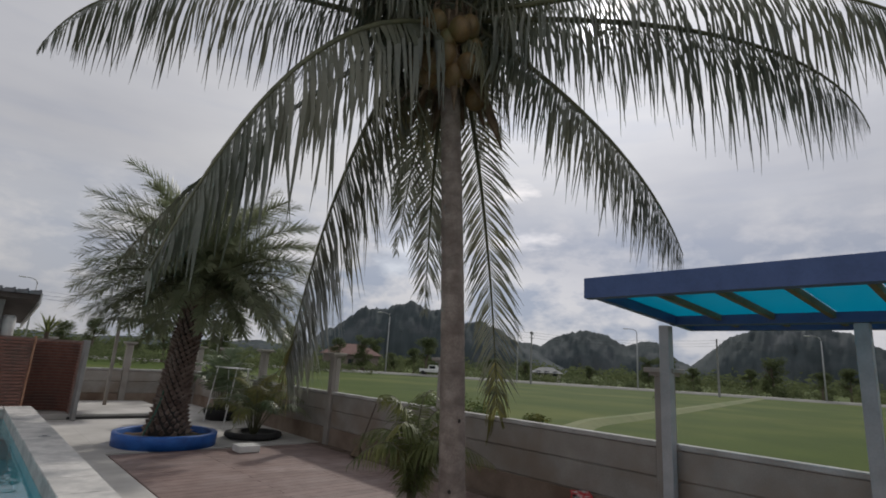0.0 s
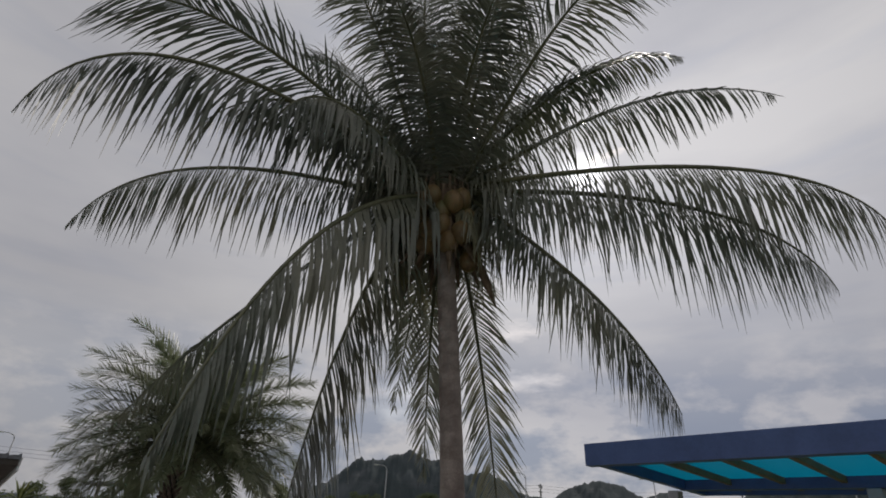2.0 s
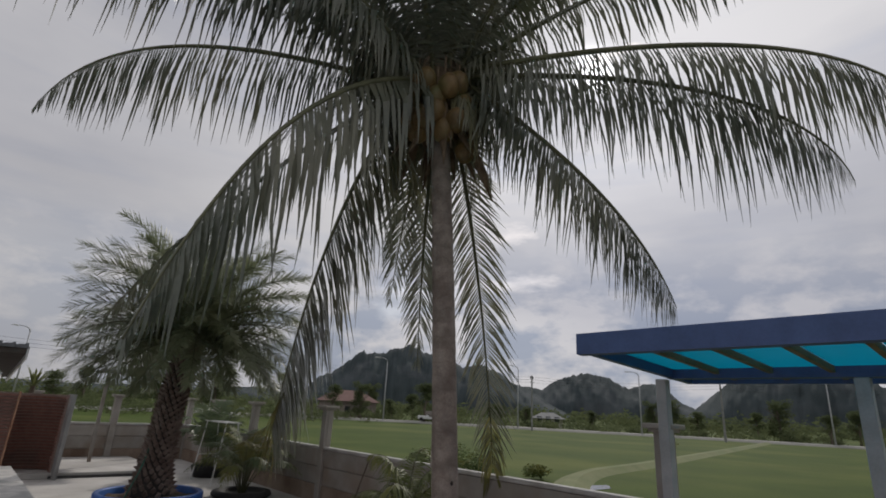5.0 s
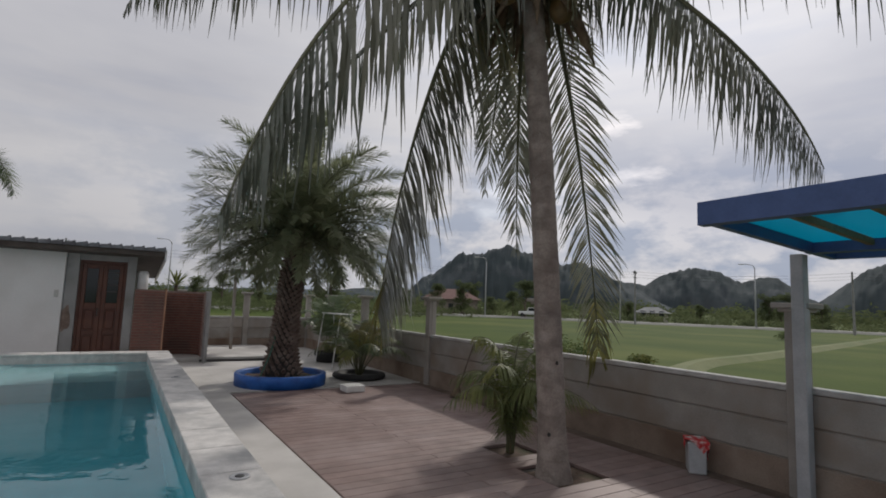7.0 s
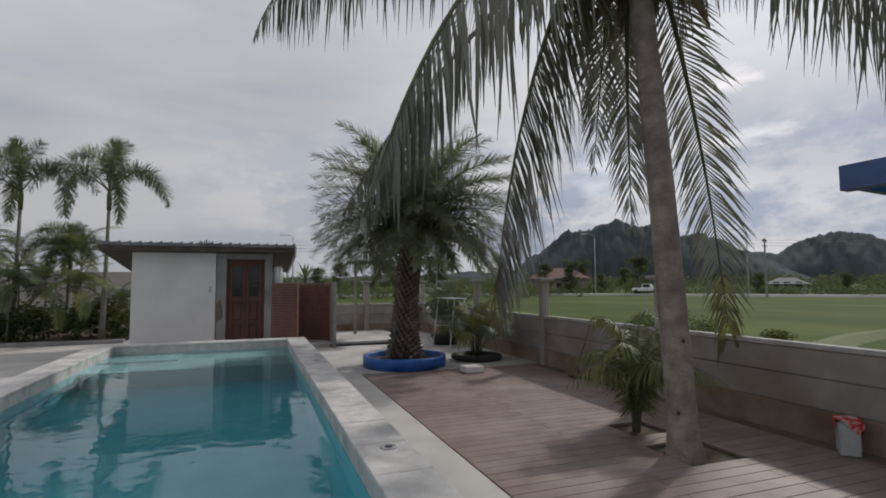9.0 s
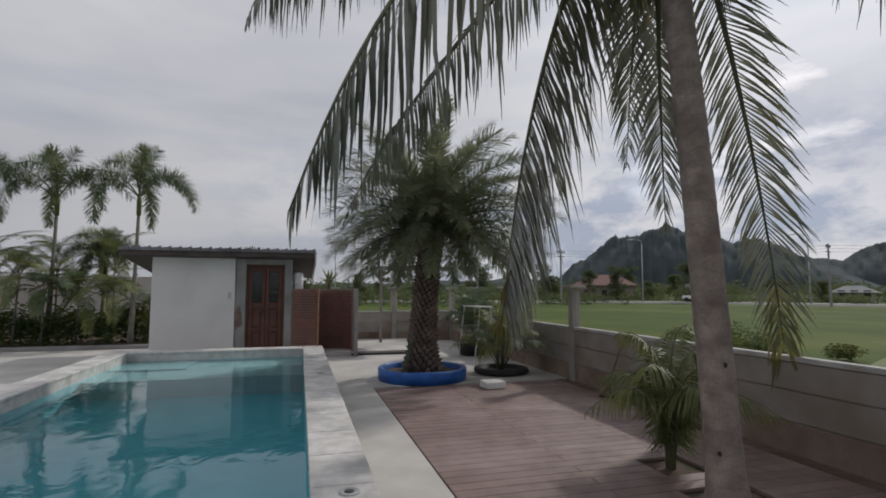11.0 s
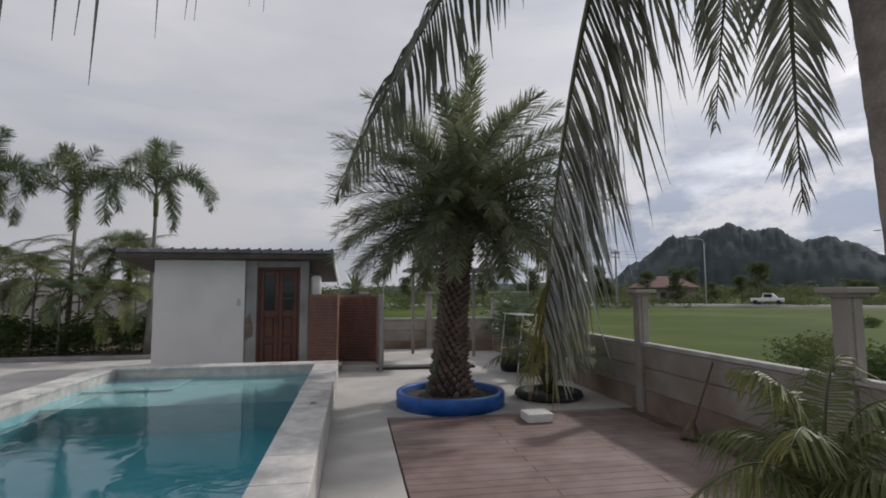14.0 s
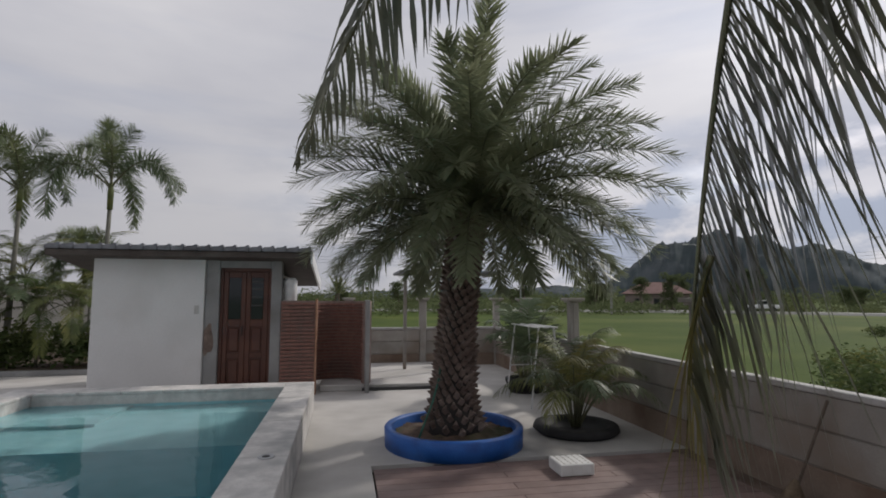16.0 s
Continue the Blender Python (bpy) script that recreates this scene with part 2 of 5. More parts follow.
M["frond_yellow"] = material("yellowing_coconut_leaf", (0.135, 0.14, 0.055), (0.26, 0.235, 0.085), 3, 0.5, 0.05, 30, (0.30, 0.25, 0.08), 0.9, transl=0.3, spec=0.4)
M["date_leaf"] = material("date_leaf", (0.155, 0.182, 0.105), (0.265, 0.292, 0.182), 3, 0.40, 0.05, 30, (0.22, 0.235, 0.14), 1.2, transl=0.42)
M["young_leaf"] = material("young_palm_leaf", (0.090, 0.122, 0.046), (0.190, 0.215, 0.084), 3, 0.55, 0.05, 30, (0.27, 0.26, 0.08), 1.6, transl=0.28, spec=0.3)
M["fox_leaf"] = material("foxtail_leaf", (0.080, 0.115, 0.062), (0.16, 0.205, 0.115), 3, 0.45, 0.05, 30, (0.20, 0.22, 0.10), 1.0, transl=0.25, spec=0.3)
M["fox_trunk"] = material("foxtail_trunk", (0.105, 0.105, 0.085), (0.19, 0.185, 0.155), 5, 0.85, 0.3)
M["shrub"] = material("shrub_leaf", (0.055, 0.085, 0.035), (0.125, 0.165, 0.062), 1.5, 0.8, 0.05, 20, (0.18, 0.18, 0.06), 0.8, transl=0.35, spec=0.12)
M["tree_leaf"] = material("tree_leaf", (0.085, 0.110, 0.055), (0.155, 0.180, 0.090), 0.25, 0.95, 0.05, 3, (0.12, 0.135, 0.06), 0.08, transl=0.45, spec=0.05)
M["bark"] = material("tree_bark", (0.09, 0.07, 0.055), (0.17, 0.14, 0.11), 6, 0.9, 0.4)
M["nut"] = material("coconut_husk", (0.092, 0.060, 0.022), (0.205, 0.126, 0.046), 6, 0.55, 0.1, 40, (0.10, 0.10, 0.035), 3)
M["fibre"] = material("palm_fibre", (0.08, 0.055, 0.035), (0.20, 0.15, 0.10), 10, 0.95, 0.5)
M["rubber"] = material("black_rubber", (0.012, 0.012, 0.013), (0.03, 0.03, 0.03), 8, 0.75, 0.2)
M["road"] = material("concrete_road", (0.21, 0.21, 0.19), (0.30, 0.295, 0.27), 0.4, 0.85, 0)
M["house_wall"] = material("pink_render", (0.27, 0.225, 0.205), (0.32, 0.265, 0.24), 1, 0.8, 0)
M["house_roof"] = material("red_roof", (0.15, 0.085, 0.075), (0.20, 0.115, 0.10), 1, 0.9, 0)
M["shed_roof"] = material("metal_sheet", (0.12, 0.13, 0.135), (0.18, 0.19, 0.195), 1, 0.8, 0)
M["car_white"] = material("white_car_paint", (0.7, 0.7, 0.7), (0.8, 0.8, 0.8), 2, 0.3, 0)
M["pool_tile"] = material("pool_tile", (0.15, 0.48, 0.55), (0.21, 0.55, 0.62), 3, 0.4, 0.05, 40)
M["ledge_tile"] = material("pale_ledge_tile", (0.30, 0.42, 0.44), (0.38, 0.50, 0.52), 4, 0.5, 0.05, 40)
M["red_cloth"] = material("red_print", (0.42, 0.02, 0.025), (0.55, 0.04, 0.04), 5, 0.8, 0.1, 60, (0.60, 0.57, 0.54), 17.0)
M["pale_plastic"] = material("pale_bag", (0.32, 0.33, 0.28), (0.5, 0.5, 0.45), 9, 0.5, 0.1)
M["grate"] = material("white_plastic", (0.62, 0.62, 0.60), (0.74, 0.74, 0.72), 5, 0.6, 0.1)
M["dark_gap"] = material("dark_metal", (0.03, 0.03, 0.03), (0.06, 0.06, 0.06), 8, 0.5, 0.1)
M["wall_beige"] = material("beige_wall", (0.406, 0.382, 0.343), (0.484, 0.460, 0.421), 1, 0.8, 0.05, 20, (0.42, 0.39, 0.35), 0.4)
M["teal_hose"] = material("green_hose", (0.02, 0.10, 0.07), (0.04, 0.16, 0.11), 6, 0.5, 0.05)
M["terracotta"] = material("terracotta", (0.30, 0.15, 0.09), (0.42, 0.24, 0.16), 6, 0.8, 0.2)

# translucent blue roof sheet
mat = bpy.data.materials.new("blue_polycarbonate")
mat.use_nodes = True
_n, _l = mat.node_tree.nodes, mat.node_tree.links
_p = _n["Principled BSDF"]
_p.inputs["Base Color"].default_value, _p.inputs["Roughness"].default_value = (0.02, 0.40, 0.55, 1), 0.25
_t = _n.new("ShaderNodeBsdfTranslucent")
_t.inputs["Color"].default_value = (0.02, 0.52, 0.66, 1)
_m = _n.new("ShaderNodeMixShader")
_m.inputs[0].default_value = 0.75
_l.new(_p.outputs[0], _m.inputs[1])
_l.new(_t.outputs[0], _m.inputs[2])
_l.new(_m.outputs[0], _n["Material Output"].inputs["Surface"])
M["polycarb"] = mat

# pool water
mat = bpy.data.materials.new("pool_water")
mat.use_nodes = True
_n, _l = mat.node_tree.nodes, mat.node_tree.links
_p = _n["Principled BSDF"]
_p.inputs["Base Color"].default_value = (0.50, 0.85, 0.89, 1)
_p.inputs["Roughness"].default_value, _p.inputs["IOR"].default_value = 0.02, 1.33
_p.inputs["Transmission Weight"].default_value = 1.0
_c = _n.new("ShaderNodeTexCoord")
_w = _n.new("ShaderNodeTexNoise")
_w.inputs["Scale"].default_value, _w.inputs["Detail"].default_value, _w.inputs["Distortion"].default_value = 2.6, 3, 0.6
_b = _n.new("ShaderNodeBump")
_b.inputs["Strength"].default_value, _b.inputs["Distance"].default_value = 0.11, 0.05
_l.new(_c.outputs["Object"], _w.inputs["Vector"])
_l.new(_w.outputs[0], _b.inputs["Height"])
_l.new(_b.outputs[0], _p.inputs["Normal"])
M["water"] = mat

# rice field: young green with paler and bare patches
mat = material("rice_field", (0.039, 0.066, 0.008), (0.061, 0.091, 0.013), 0.25, 0.9, 0.4, 6.0, (0.092, 0.114, 0.024), 0.09, spec=0.1, bump_dist=0.1)
M["rice"] = mat
M["rib"] = material("rib_timber", (0.13, 0.11, 0.05), (0.24, 0.20, 0.10), 5, 0.7, 0.2)
M["earth"] = material("earth_bank", (0.10, 0.125, 0.04), (0.16, 0.17, 0.07), 1.2, 0.95, 0.4, 12, (0.09, 0.13, 0.035), 0.3)
# limestone and woods; the blue-grey cast in the colour stands in for distance haze
M["karst"] = material("hazy_limestone", (0.050, 0.064, 0.068), (0.070, 0.086, 0.090), 0.012, 0.95, 0, 0.06, (0.090, 0.102, 0.108), 0.016, spec=0.05)


# ---- mesh helpers ----
def mesh_ob(name, bm, mat, smooth=False):
    me = bpy.data.meshes.new(name)
    bm.normal_update()
    bm.to_mesh(me)
    bm.free()
    me.materials.append(mat)
    if smooth:
        for p in me.polygons:
            p.use_smooth = True
    return new(name, me)


def part(name, bm, mat, parent, label="", smooth=False):
    ob = mesh_ob(name, bm, mat, smooth)
    ob.parent = parent
    if label:
        ob["label"] = label
    return ob


def thing(name, at, label, category, group="", kind=""):
    ob = new(name)
    ob.empty_display_size = 0.1
    ob.location = at
    return tagged(ob, label, category, group, kind)


def box_bm(x0, x1, y0, y1, z0, z1, bevel=0.0, bm=None):
    bm2 = bmesh.new()
    bmesh.ops.create_cube(bm2, size=1)
    for v in bm2.verts:
        v.co = Vector((x0 + (v.co.x + 0.5) * (x1 - x0), y0 + (v.co.y + 0.5) * (y1 - y0), z0 + (v.co.z + 0.5) * (z1 - z0)))
    if bevel:
        bmesh.ops.bevel(bm2, geom=list(bm2.edges), offset=bevel, segments=1, affect="EDGES")
    if bm is None:
        return bm2
    me = bpy.data.meshes.new("tmp")
    bm2.to_mesh(me)
    bm2.free()
    bm.from_mesh(me)
    bpy.data.meshes.remove(me)
    return bm


def structure(name, bm, mat, label, category="", smooth=False):
    return tagged(mesh_ob(name, bm, mat, smooth), label, category or name.split("_")[0], "", "structure")


def tube_bm(points, radii, sides=8, bm=None, cap=True):
    """A tube along points with a radius at each."""
    bm = bm or bmesh.new()
    rings = []
    pts = [Vector(p) for p in points]
    side = None
    for i, p in enumerate(pts):
        d = (pts[min(i + 1, len(pts) - 1)] - pts[max(i - 1, 0)]).normalized()
        if side is None:
            side = d.cross(Vector((0, 0, 1)) if abs(d.z) < 0.9 else Vector((1, 0, 0))).normalized()
        side = (side - d * side.dot(d)).normalized()
        up = d.cross(side)
        rings.append([bm.verts.new(p + (side * math.cos(a) + up * math.sin(a)) * radii[i]) for a in [2 * math.pi * k / sides for k in range(sides)]])
    for a, b in zip(rings, rings[1:]):
        for k in range(sides):
            bm.faces.new((a[k], a[(k + 1) % sides], b[(k + 1) % sides], b[k]))
    if cap:
        bm.faces.new(rings[0][::-1])
        bm.faces.new(rings[-1])
    return bm


def lathe_bm(profile, sides=32, bm=None):
    """Turned shape from (radius, height) pairs; closed by the pairs themselves."""
    bm = bm or bmesh.new()
    rings = [[bm.verts.new((r * math.cos(2 * math.pi * k / sides), r * math.sin(2 * math.pi * k / sides), z)) for k in range(sides)] for r, z in profile]
    for a, b in zip(rings, rings[1:]):
        for k in range(sides):
            bm.faces.new((a[k], a[(k + 1) % sides], b[(k + 1) % sides], b[k]))
    return bm


def bez(p0, p1, p2, p3, t):
    s = 1 - t
    return p0 * s**3 + p1 * 3 * s * s * t + p2 * 3 * s * t * t + p3 * t**3


def curve_through(a, mid, tip, n):
    """Points of a smooth arc from a through mid to tip."""
    a, mid, tip = Vector(a), Vector(mid), Vector(tip)
    q = mid * 2 - (a + tip) * 0.5
    return [a * (1 - t) ** 2 + q * 2 * t * (1 - t) + tip * t * t for t in [i / n for i in range(n + 1)]]


def leaflets_bm(pts, rnd, count, length, width, sag, spread=0.9, start=0.12, fold=0.2, jitter=0.15, plumose=0.0, droop_tip=0.55, bm=None, lean=(0, 0, 0), hang=0.0, gaps=0.0, ends=0.0):
    """Leaflets on both sides of a stalk given as points. sag: how far they bend down; hang: how limply they fall; gaps: share that is missing; lean: where a twisted leaf turns them."""
    bm = bm or bmesh.new()
    n = len(pts) - 1
    for i in range(count):
        t = start + (1 - start) * (i + 0.5) / count
        f = t * n
        k = min(int(f), n - 1)
        p = pts[k].lerp(pts[k + 1], f - k)
        d = (pts[k + 1] - pts[k]).normalized()
        side = d.cross(Vector((0, 0, 1)))
        side = side.normalized() if side.length > 0.08 else Vector((1, 0, 0))
        up = side.cross(d).normalized()
        size = (0.55 + 0.45 * math.sin(math.pi * min(1.0, 0.15 + 0.7 * t))) * (1.0 if t < 0.88 else 1.0 - 3.0 * (t - 0.88))
        for s in (-1, 1):
            if rnd.random() < gaps + 0.45 * ends * max(0.0, (t - 0.72) / 0.28):
                continue
            taper = 1 - 0.6 * max(0.0, (t - 0.5) / 0.5) * min(1.0, hang * 1.5) - 0.3 * max(0.0, (t - 0.8) / 0.2) * ends
            ln = length * size * taper * rnd.uniform(1 - jitter, 1 + jitter)
            ang = plumose * rnd.uniform(-1, 1)
            out = (side * s * math.cos(ang) + up * (math.sin(ang) + fold) + Vector(lean)).normalized()
            ahead = 0.35 + 0.75 * t + rnd.uniform(-0.12, 0.12)
            way = (out * spread + d * ahead).normalized()
            w = width * rnd.uniform(0.75, 1.15) * (1 - 0.45 * ends * max(0.0, (t - 0.6) / 0.4))
            wide = way.cross(up).normalized() if abs(way.dot(up)) < 0.95 else d
            prev = None
            q = p.copy()
            drop = sag * rnd.uniform(0.7, 1.3)
            limp = min(1.0, hang * rnd.uniform(0.75, 1.15))
            for j, wj in enumerate((0.5, 1.0, 0.8, 0.08)):
                if j:
                    g = drop * (j / 3.0) * droop_tip * 2
                    curl = Vector((rnd.uniform(-1, 1), rnd.uniform(-1, 1), 0)) * (0.10 * j * droop_tip * min(sag, 1.0))
                    fall = limp * (0.45, 0.86, 0.97)[j - 1]
                    step = ((way + curl + Vector((0, 0, -g))).normalized() * (1 - fall) + Vector((curl.x * 0.5, curl.y * 0.5, -fall))).normalized()
                    q = q + step * ln / 3
                e = wide * (w * 0.5 * wj)
                row = (bm.verts.new(q - e), bm.verts.new(q + e))
                if prev:
                    bm.faces.new((prev[0], prev[1], row[1], row[0]))
                prev = row
    return bm


def frond(parent, root, mid, tip, rnd, single=False, count=112, length=0.85, width=0.030, sag=2.2, r0=0.035, leaf="frond", name="frond", **kw):
    """One feather leaf: a stalk and its leaflets, through three points relative to the palm."""
    pts = curve_through(root, mid, tip, 22)
    stalk = part(name, tube_bm(pts, [r0 * (1 - 0.9 * i / 22) for i in range(23)], 5), M["rachis"], parent, smooth=True)
    bm = leaflets_bm(pts, rnd, count, length, width, sag, **kw)
    if single:
        bm.verts.ensure_lookup_table()
        rows = [v.co.copy() for v in bm.verts]
        bm.free()
        for k in range(0, len(rows), 8):
            one = bmesh.new()
            v = [one.verts.new(c) for c in rows[k:k + 8]]
            for j in (0, 2, 4):
                one.faces.new((v[j], v[j + 1], v[j + 3], v[j + 2]))
            part("leaflet", one, M[leaf], stalk)
    else:
        tagged(part("foliage", bm, M[leaf], stalk), kind="stuff")
    return stalk


# ---- the large setting ----
FENCE_X, BACK_Y, HOUSE_Y, CAP_Z, WATER_Z = 6.04, 17.35, 13.95, 0.40, 0.24
PX0, PX1, PY0, PY1 = -1.62, 1.50, 2.1, 12.38      # inside of the pool
CW = 0.38                                        # width of the coping


# field: one sheet round the raised plot, out to the horizon
bm = bmesh.new()
gx = [-4500, -400, -60, -14, FENCE_X + 0.12, 60, 400, 4500]
gy = [-4500, -400, -60, -9, 26, 80, 400, 4500]
gv = {(i, j): bm.verts.new((x, y, -0.55)) for i, x in enumerate(gx) for j, y in enumerate(gy)}
for i in range(7):
    for j in range(7):
        if not (i == 3 and j == 3):
            bm.faces.new((gv[i, j], gv[i + 1, j], gv[i + 1, j + 1], gv[i, j + 1]))
structure("ground", bm, M["rice"], "flat green field of young rice reaching the hills", "field")

bm = bmesh.new()
for x0, x1, y0, y1 in ((-14, PX0 - CW, -9, 26), (PX1 + CW, 2.57, -9, 14.05), (PX0 - CW, PX1 + CW, -9, PY0 - CW), (PX0 - CW, PX1 + CW, PY1 + CW, 26),
                       (PX1 + CW, 2.57, 14.05, 26), (2.57, FENCE_X + 0.12, 10.0, 26), (2.57, FENCE_X + 0.12, -9, -2.0)):
    box_bm(x0, x1, y0, y1, -0.7, -0.001 if x0 == PX1 + CW else 0.0, 0, bm)
structure("pavement", bm, M["concrete"], "pale grey brushed concrete paving round the pool", "paving")
structure("floor_under_deck", box_bm(2.57, FENCE_X + 0.12, -2.0, 10.0, -0.7, -0.06), M["joist"], "dark ground under the deck boards", "ground")

# pool: shell with a shallow ledge at the far end
bm = bmesh.new()
for zz0, zz1 in ((-1.3, WATER_Z - 0.05),):
    box_bm(PX0 - 0.2, PX0, PY0 - 0.2, PY1 + 0.2, zz0, zz1, 0, bm)
    box_bm(PX1, PX1 + 0.2, PY0 - 0.2, PY1 + 0.2, zz0, zz1, 0, bm)
    box_bm(PX0, PX1, PY0 - 0.2, PY0, zz0, zz1, 0, bm)
    box_bm(PX0, PX1, PY1, PY1 + 0.2, zz0, zz1, 0, bm)
box_bm(PX0, PX1, PY0, PY1, -1.5, -1.3, 0, bm)
structure("pool_shell", bm, M["pool_tile"], "turquoise tiled swimming pool shell", "pool")
structure("pool_ledge", box_bm(PX0, PX1, 10.3, PY1, -1.3, 0.02), M["ledge_tile"], "pale shallow ledge under the pool water", "ledge")
structure("pool_step", box_bm(PX0, PX0 + 1.2, 11.3, PY1, 0.02, 0.16), M["ledge_tile"], "pale step at the pool corner", "step")
bm = bmesh.new()
bmesh.ops.create_grid(bm, x_segments=1, y_segments=1, size=0.5)
for v in bm.verts:
    v.co = Vector((PX0 + (v.co.x + 0.5) * (PX1 - PX0), PY0 + (v.co.y + 0.5) * (PY1 - PY0), WATER_Z))
water = structure("water", bm, M["water"], "clear blue-green pool water with slow ripples", "water")
water.visible_shadow = False
bm = bmesh.new()
for z0, z1, inn in ((-0.3, WATER_Z - 0.05, 0.2), (WATER_Z - 0.05, CAP_Z - 0.042, 0.003)):
    box_bm(PX0 - CW + 0.004, PX0 - inn, PY0 - CW + 0.004, PY1 + CW - 0.004, z0, z1, 0, bm)
    box_bm(PX1 + inn, PX1 + CW - 0.004, PY0 - CW + 0.004, PY1 + CW - 0.004, z0, z1, 0, bm)
    box_bm(PX0 - inn, PX1 + inn, PY1 + inn, PY1 + CW - 0.004, z0, z1, 0, bm)
    box_bm(PX0 - inn, PX1 + inn, PY0 - CW + 0.004, PY0 - inn, z0, z1, 0, bm)
kerb = structure("pool_kerb", bm, M["coping"], "raised grey stone kerb round the pool", "kerb")

# raised tiled slab by the shower
# added dark strip in place of the shadow below the step edge, not a drain
structure("drain_channel", box_bm(2.62, 4.72, 14.14, 14.196, 0.0, 0.05), M["dark_gap"], "dark strip standing in for the shadow at the foot of the step", "drain")
structure("step_slab", box_bm(1.9, 4.7, 14.2, BACK_Y - 0.08, 0.0, 0.10, 0.01), M["concrete"], "low concrete step by the outdoor shower", "slab")

# ---- boundary fence: grooved posts, planks and a pale coping ----
def fence_post(x, y, rot=0.0):
    post = thing("fence_post", (x, y, 0), "grey precast concrete fence post with a flat cap", "post", "fence posts")
    bm = box_bm(-0.075, 0.075, -0.075, 0.075, -0.5, 1.56, 0.008)
    box_bm(-0.03, 0.03, -0.09, 0.09, 0.95, 1.55, 0.004, bm)
    part("shaft", bm, M["fence"], post)
    bm = box_bm(-0.15, 0.15, -0.15, 0.15, 1.585, 1.635, 0.008)
    box_bm(-0.11, 0.11, -0.11, 0.11, 1.555, 1.586, 0.004, bm)
    part("cap", bm, M["fence"], post)
    post.rotation_euler.z = rot
    return post


def fence_run(name, x0, y0, x1, y1):
    """One bay: three stacked planks and a coping between two posts."""
    d = Vector((x1 - x0, y1 - y0, 0))
    n = d.length
    run = structure(name, box_bm(0.08, n - 0.08, -0.012, 0.012, -0.6, 0.88), M["fence"], "grey precast concrete plank fence panel", "fence")
    run.matrix_world = Matrix.Translation((x0, y0, 0)) @ Matrix.Rotation(math.atan2(d.y, d.x), 4, "Z")
    for k, (z0, z1, th) in enumerate(((-0.05, 0.285, 0.034), (0.297, 0.585, 0.030), (0.597, 0.868, 0.036))):
        part("plank", box_bm(0.078, n - 0.078, -th, th, z0, z1, 0.008), M["fence_low" if k == 0 else "fence"], run)
    part("coping", box_bm(0.06, n - 0.06, -0.055, 0.055, 0.872, 0.925, 0.008), M["fence_white"], run, "pale painted concrete coping")
    return run


ys = [-5.80, -2.65, 0.40, 3.44, 6.70, 9.75, 12.9, 15.3, BACK_Y]
for y in ys:
    fence_post(FENCE_X, y)
for i, (a, b) in enumerate(zip(ys, ys[1:])):
    fence_run("fence_%d" % (i + 1), FENCE_X, a, FENCE_X, b)
for x in (4.18, 2.4):
    fence_post(x, BACK_Y, math.pi / 2)
fence_run("fence_20", 4.18, BACK_Y, FENCE_X, BACK_Y)
fence_run("fence_21", 2.4, BACK_Y, 4.18, BACK_Y)
fence_run("fence_22", 0.2, BACK_Y, 2.4, BACK_Y)
structure("earth_strip", box_bm(FENCE_X - 0.236, FENCE_X - 0.04, -2.0, 9.98, -0.05, -0.004), M["dust"], "strip of dry brown soil along the fence", "soil")

# ---- bath house ----
house = thing("bath_house", (0, HOUSE_Y, 0), "small white rendered bath house with a grey tiled lean-to roof", "house")
part("wall", box_bm(-1.67, 0.01, 0.0, 0.14, 0, 2.36, 0.01), M["white_wall"], house, "white rendered front wall")
bm = box_bm(-1.67, -1.53, 0.14, 2.6, 0, 2.3)
part("wall", bm, M["white_wall"], house)
part("wall", box_bm(-1.67, 1.2, 2.6, 2.74, 0, 1.95), M["white_wall"], house)
part("wall", box_bm(1.06, 1.2, 0.30, 2.6, 0, 2.03), M["white_wall"], house)
part("column", box_bm(0.015, 0.235, 0.04, 0.24, 0, 2.36, 0.01), M["grey_render"], house, "bare grey cement column")
part("column", box_bm(1.065, 1.235, 0.02, 0.28, 0, 2.36, 0.01), M["grey_render"], house, "bare grey cement column")
part("lintel", box_bm(0.235, 1.065, 0.06, 0.24, 2.13, 2.36), M["grey_render"], house, "bare grey cement lintel")
door = part("door", box_bm(0.245, 1.055, 0.14, 0.18, 0.06, 2.12, 0.004), M["door"], house, "closed dark varnished double wooden door")
for x0, x1 in ((0.235, 0.285), (1.015, 1.065)):
    part("door_frame", box_bm(x0, x1, 0.10, 0.2, 0.04, 2.13, 0.006), M["door"], door)
part("door_frame", box_bm(0.285, 1.015, 0.10, 0.2, 2.07, 2.13, 0.006), M["door"], door)
for x0 in (0.29, 0.652):
    x1 = x0 + 0.356
    bm = box_bm(x0, x0 + 0.075, 0.112, 0.14, 0.07, 2.06, 0.006)
    box_bm(x1 - 0.075, x1, 0.112, 0.14, 0.07, 2.06, 0.006, bm)
    for z0, z1 in ((0.07, 0.19), (0.62, 0.70), (1.14, 1.26), (1.97, 2.06)):
        box_bm(x0 + 0.075, x1 - 0.075, 0.115, 0.14, z0, z1, 0.005, bm)
    part("leaf_frame", bm, M["door"], door)
    for z0, z1 in ((0.22, 0.59), (0.73, 1.11)):
        part("raised_panel", box_bm(x0 + 0.10, x1 - 0.10, 0.118, 0.14, z0, z1, 0.012), M["door"], door)
    part("pane", box_bm(x0 + 0.08, x1 - 0.08, 0.128, 0.139, 1.265, 1.965), M["dark_glass"], door, "dark glass pane")
    for z in (1.48, 1.62, 1.76, 1.88) if x0 > 0.5 else ():
        part("louvre", box_bm(x0 + 0.085, x1 - 0.085, 0.116, 0.127, z, z + 0.035, 0.003), M["dark_gap"], door)
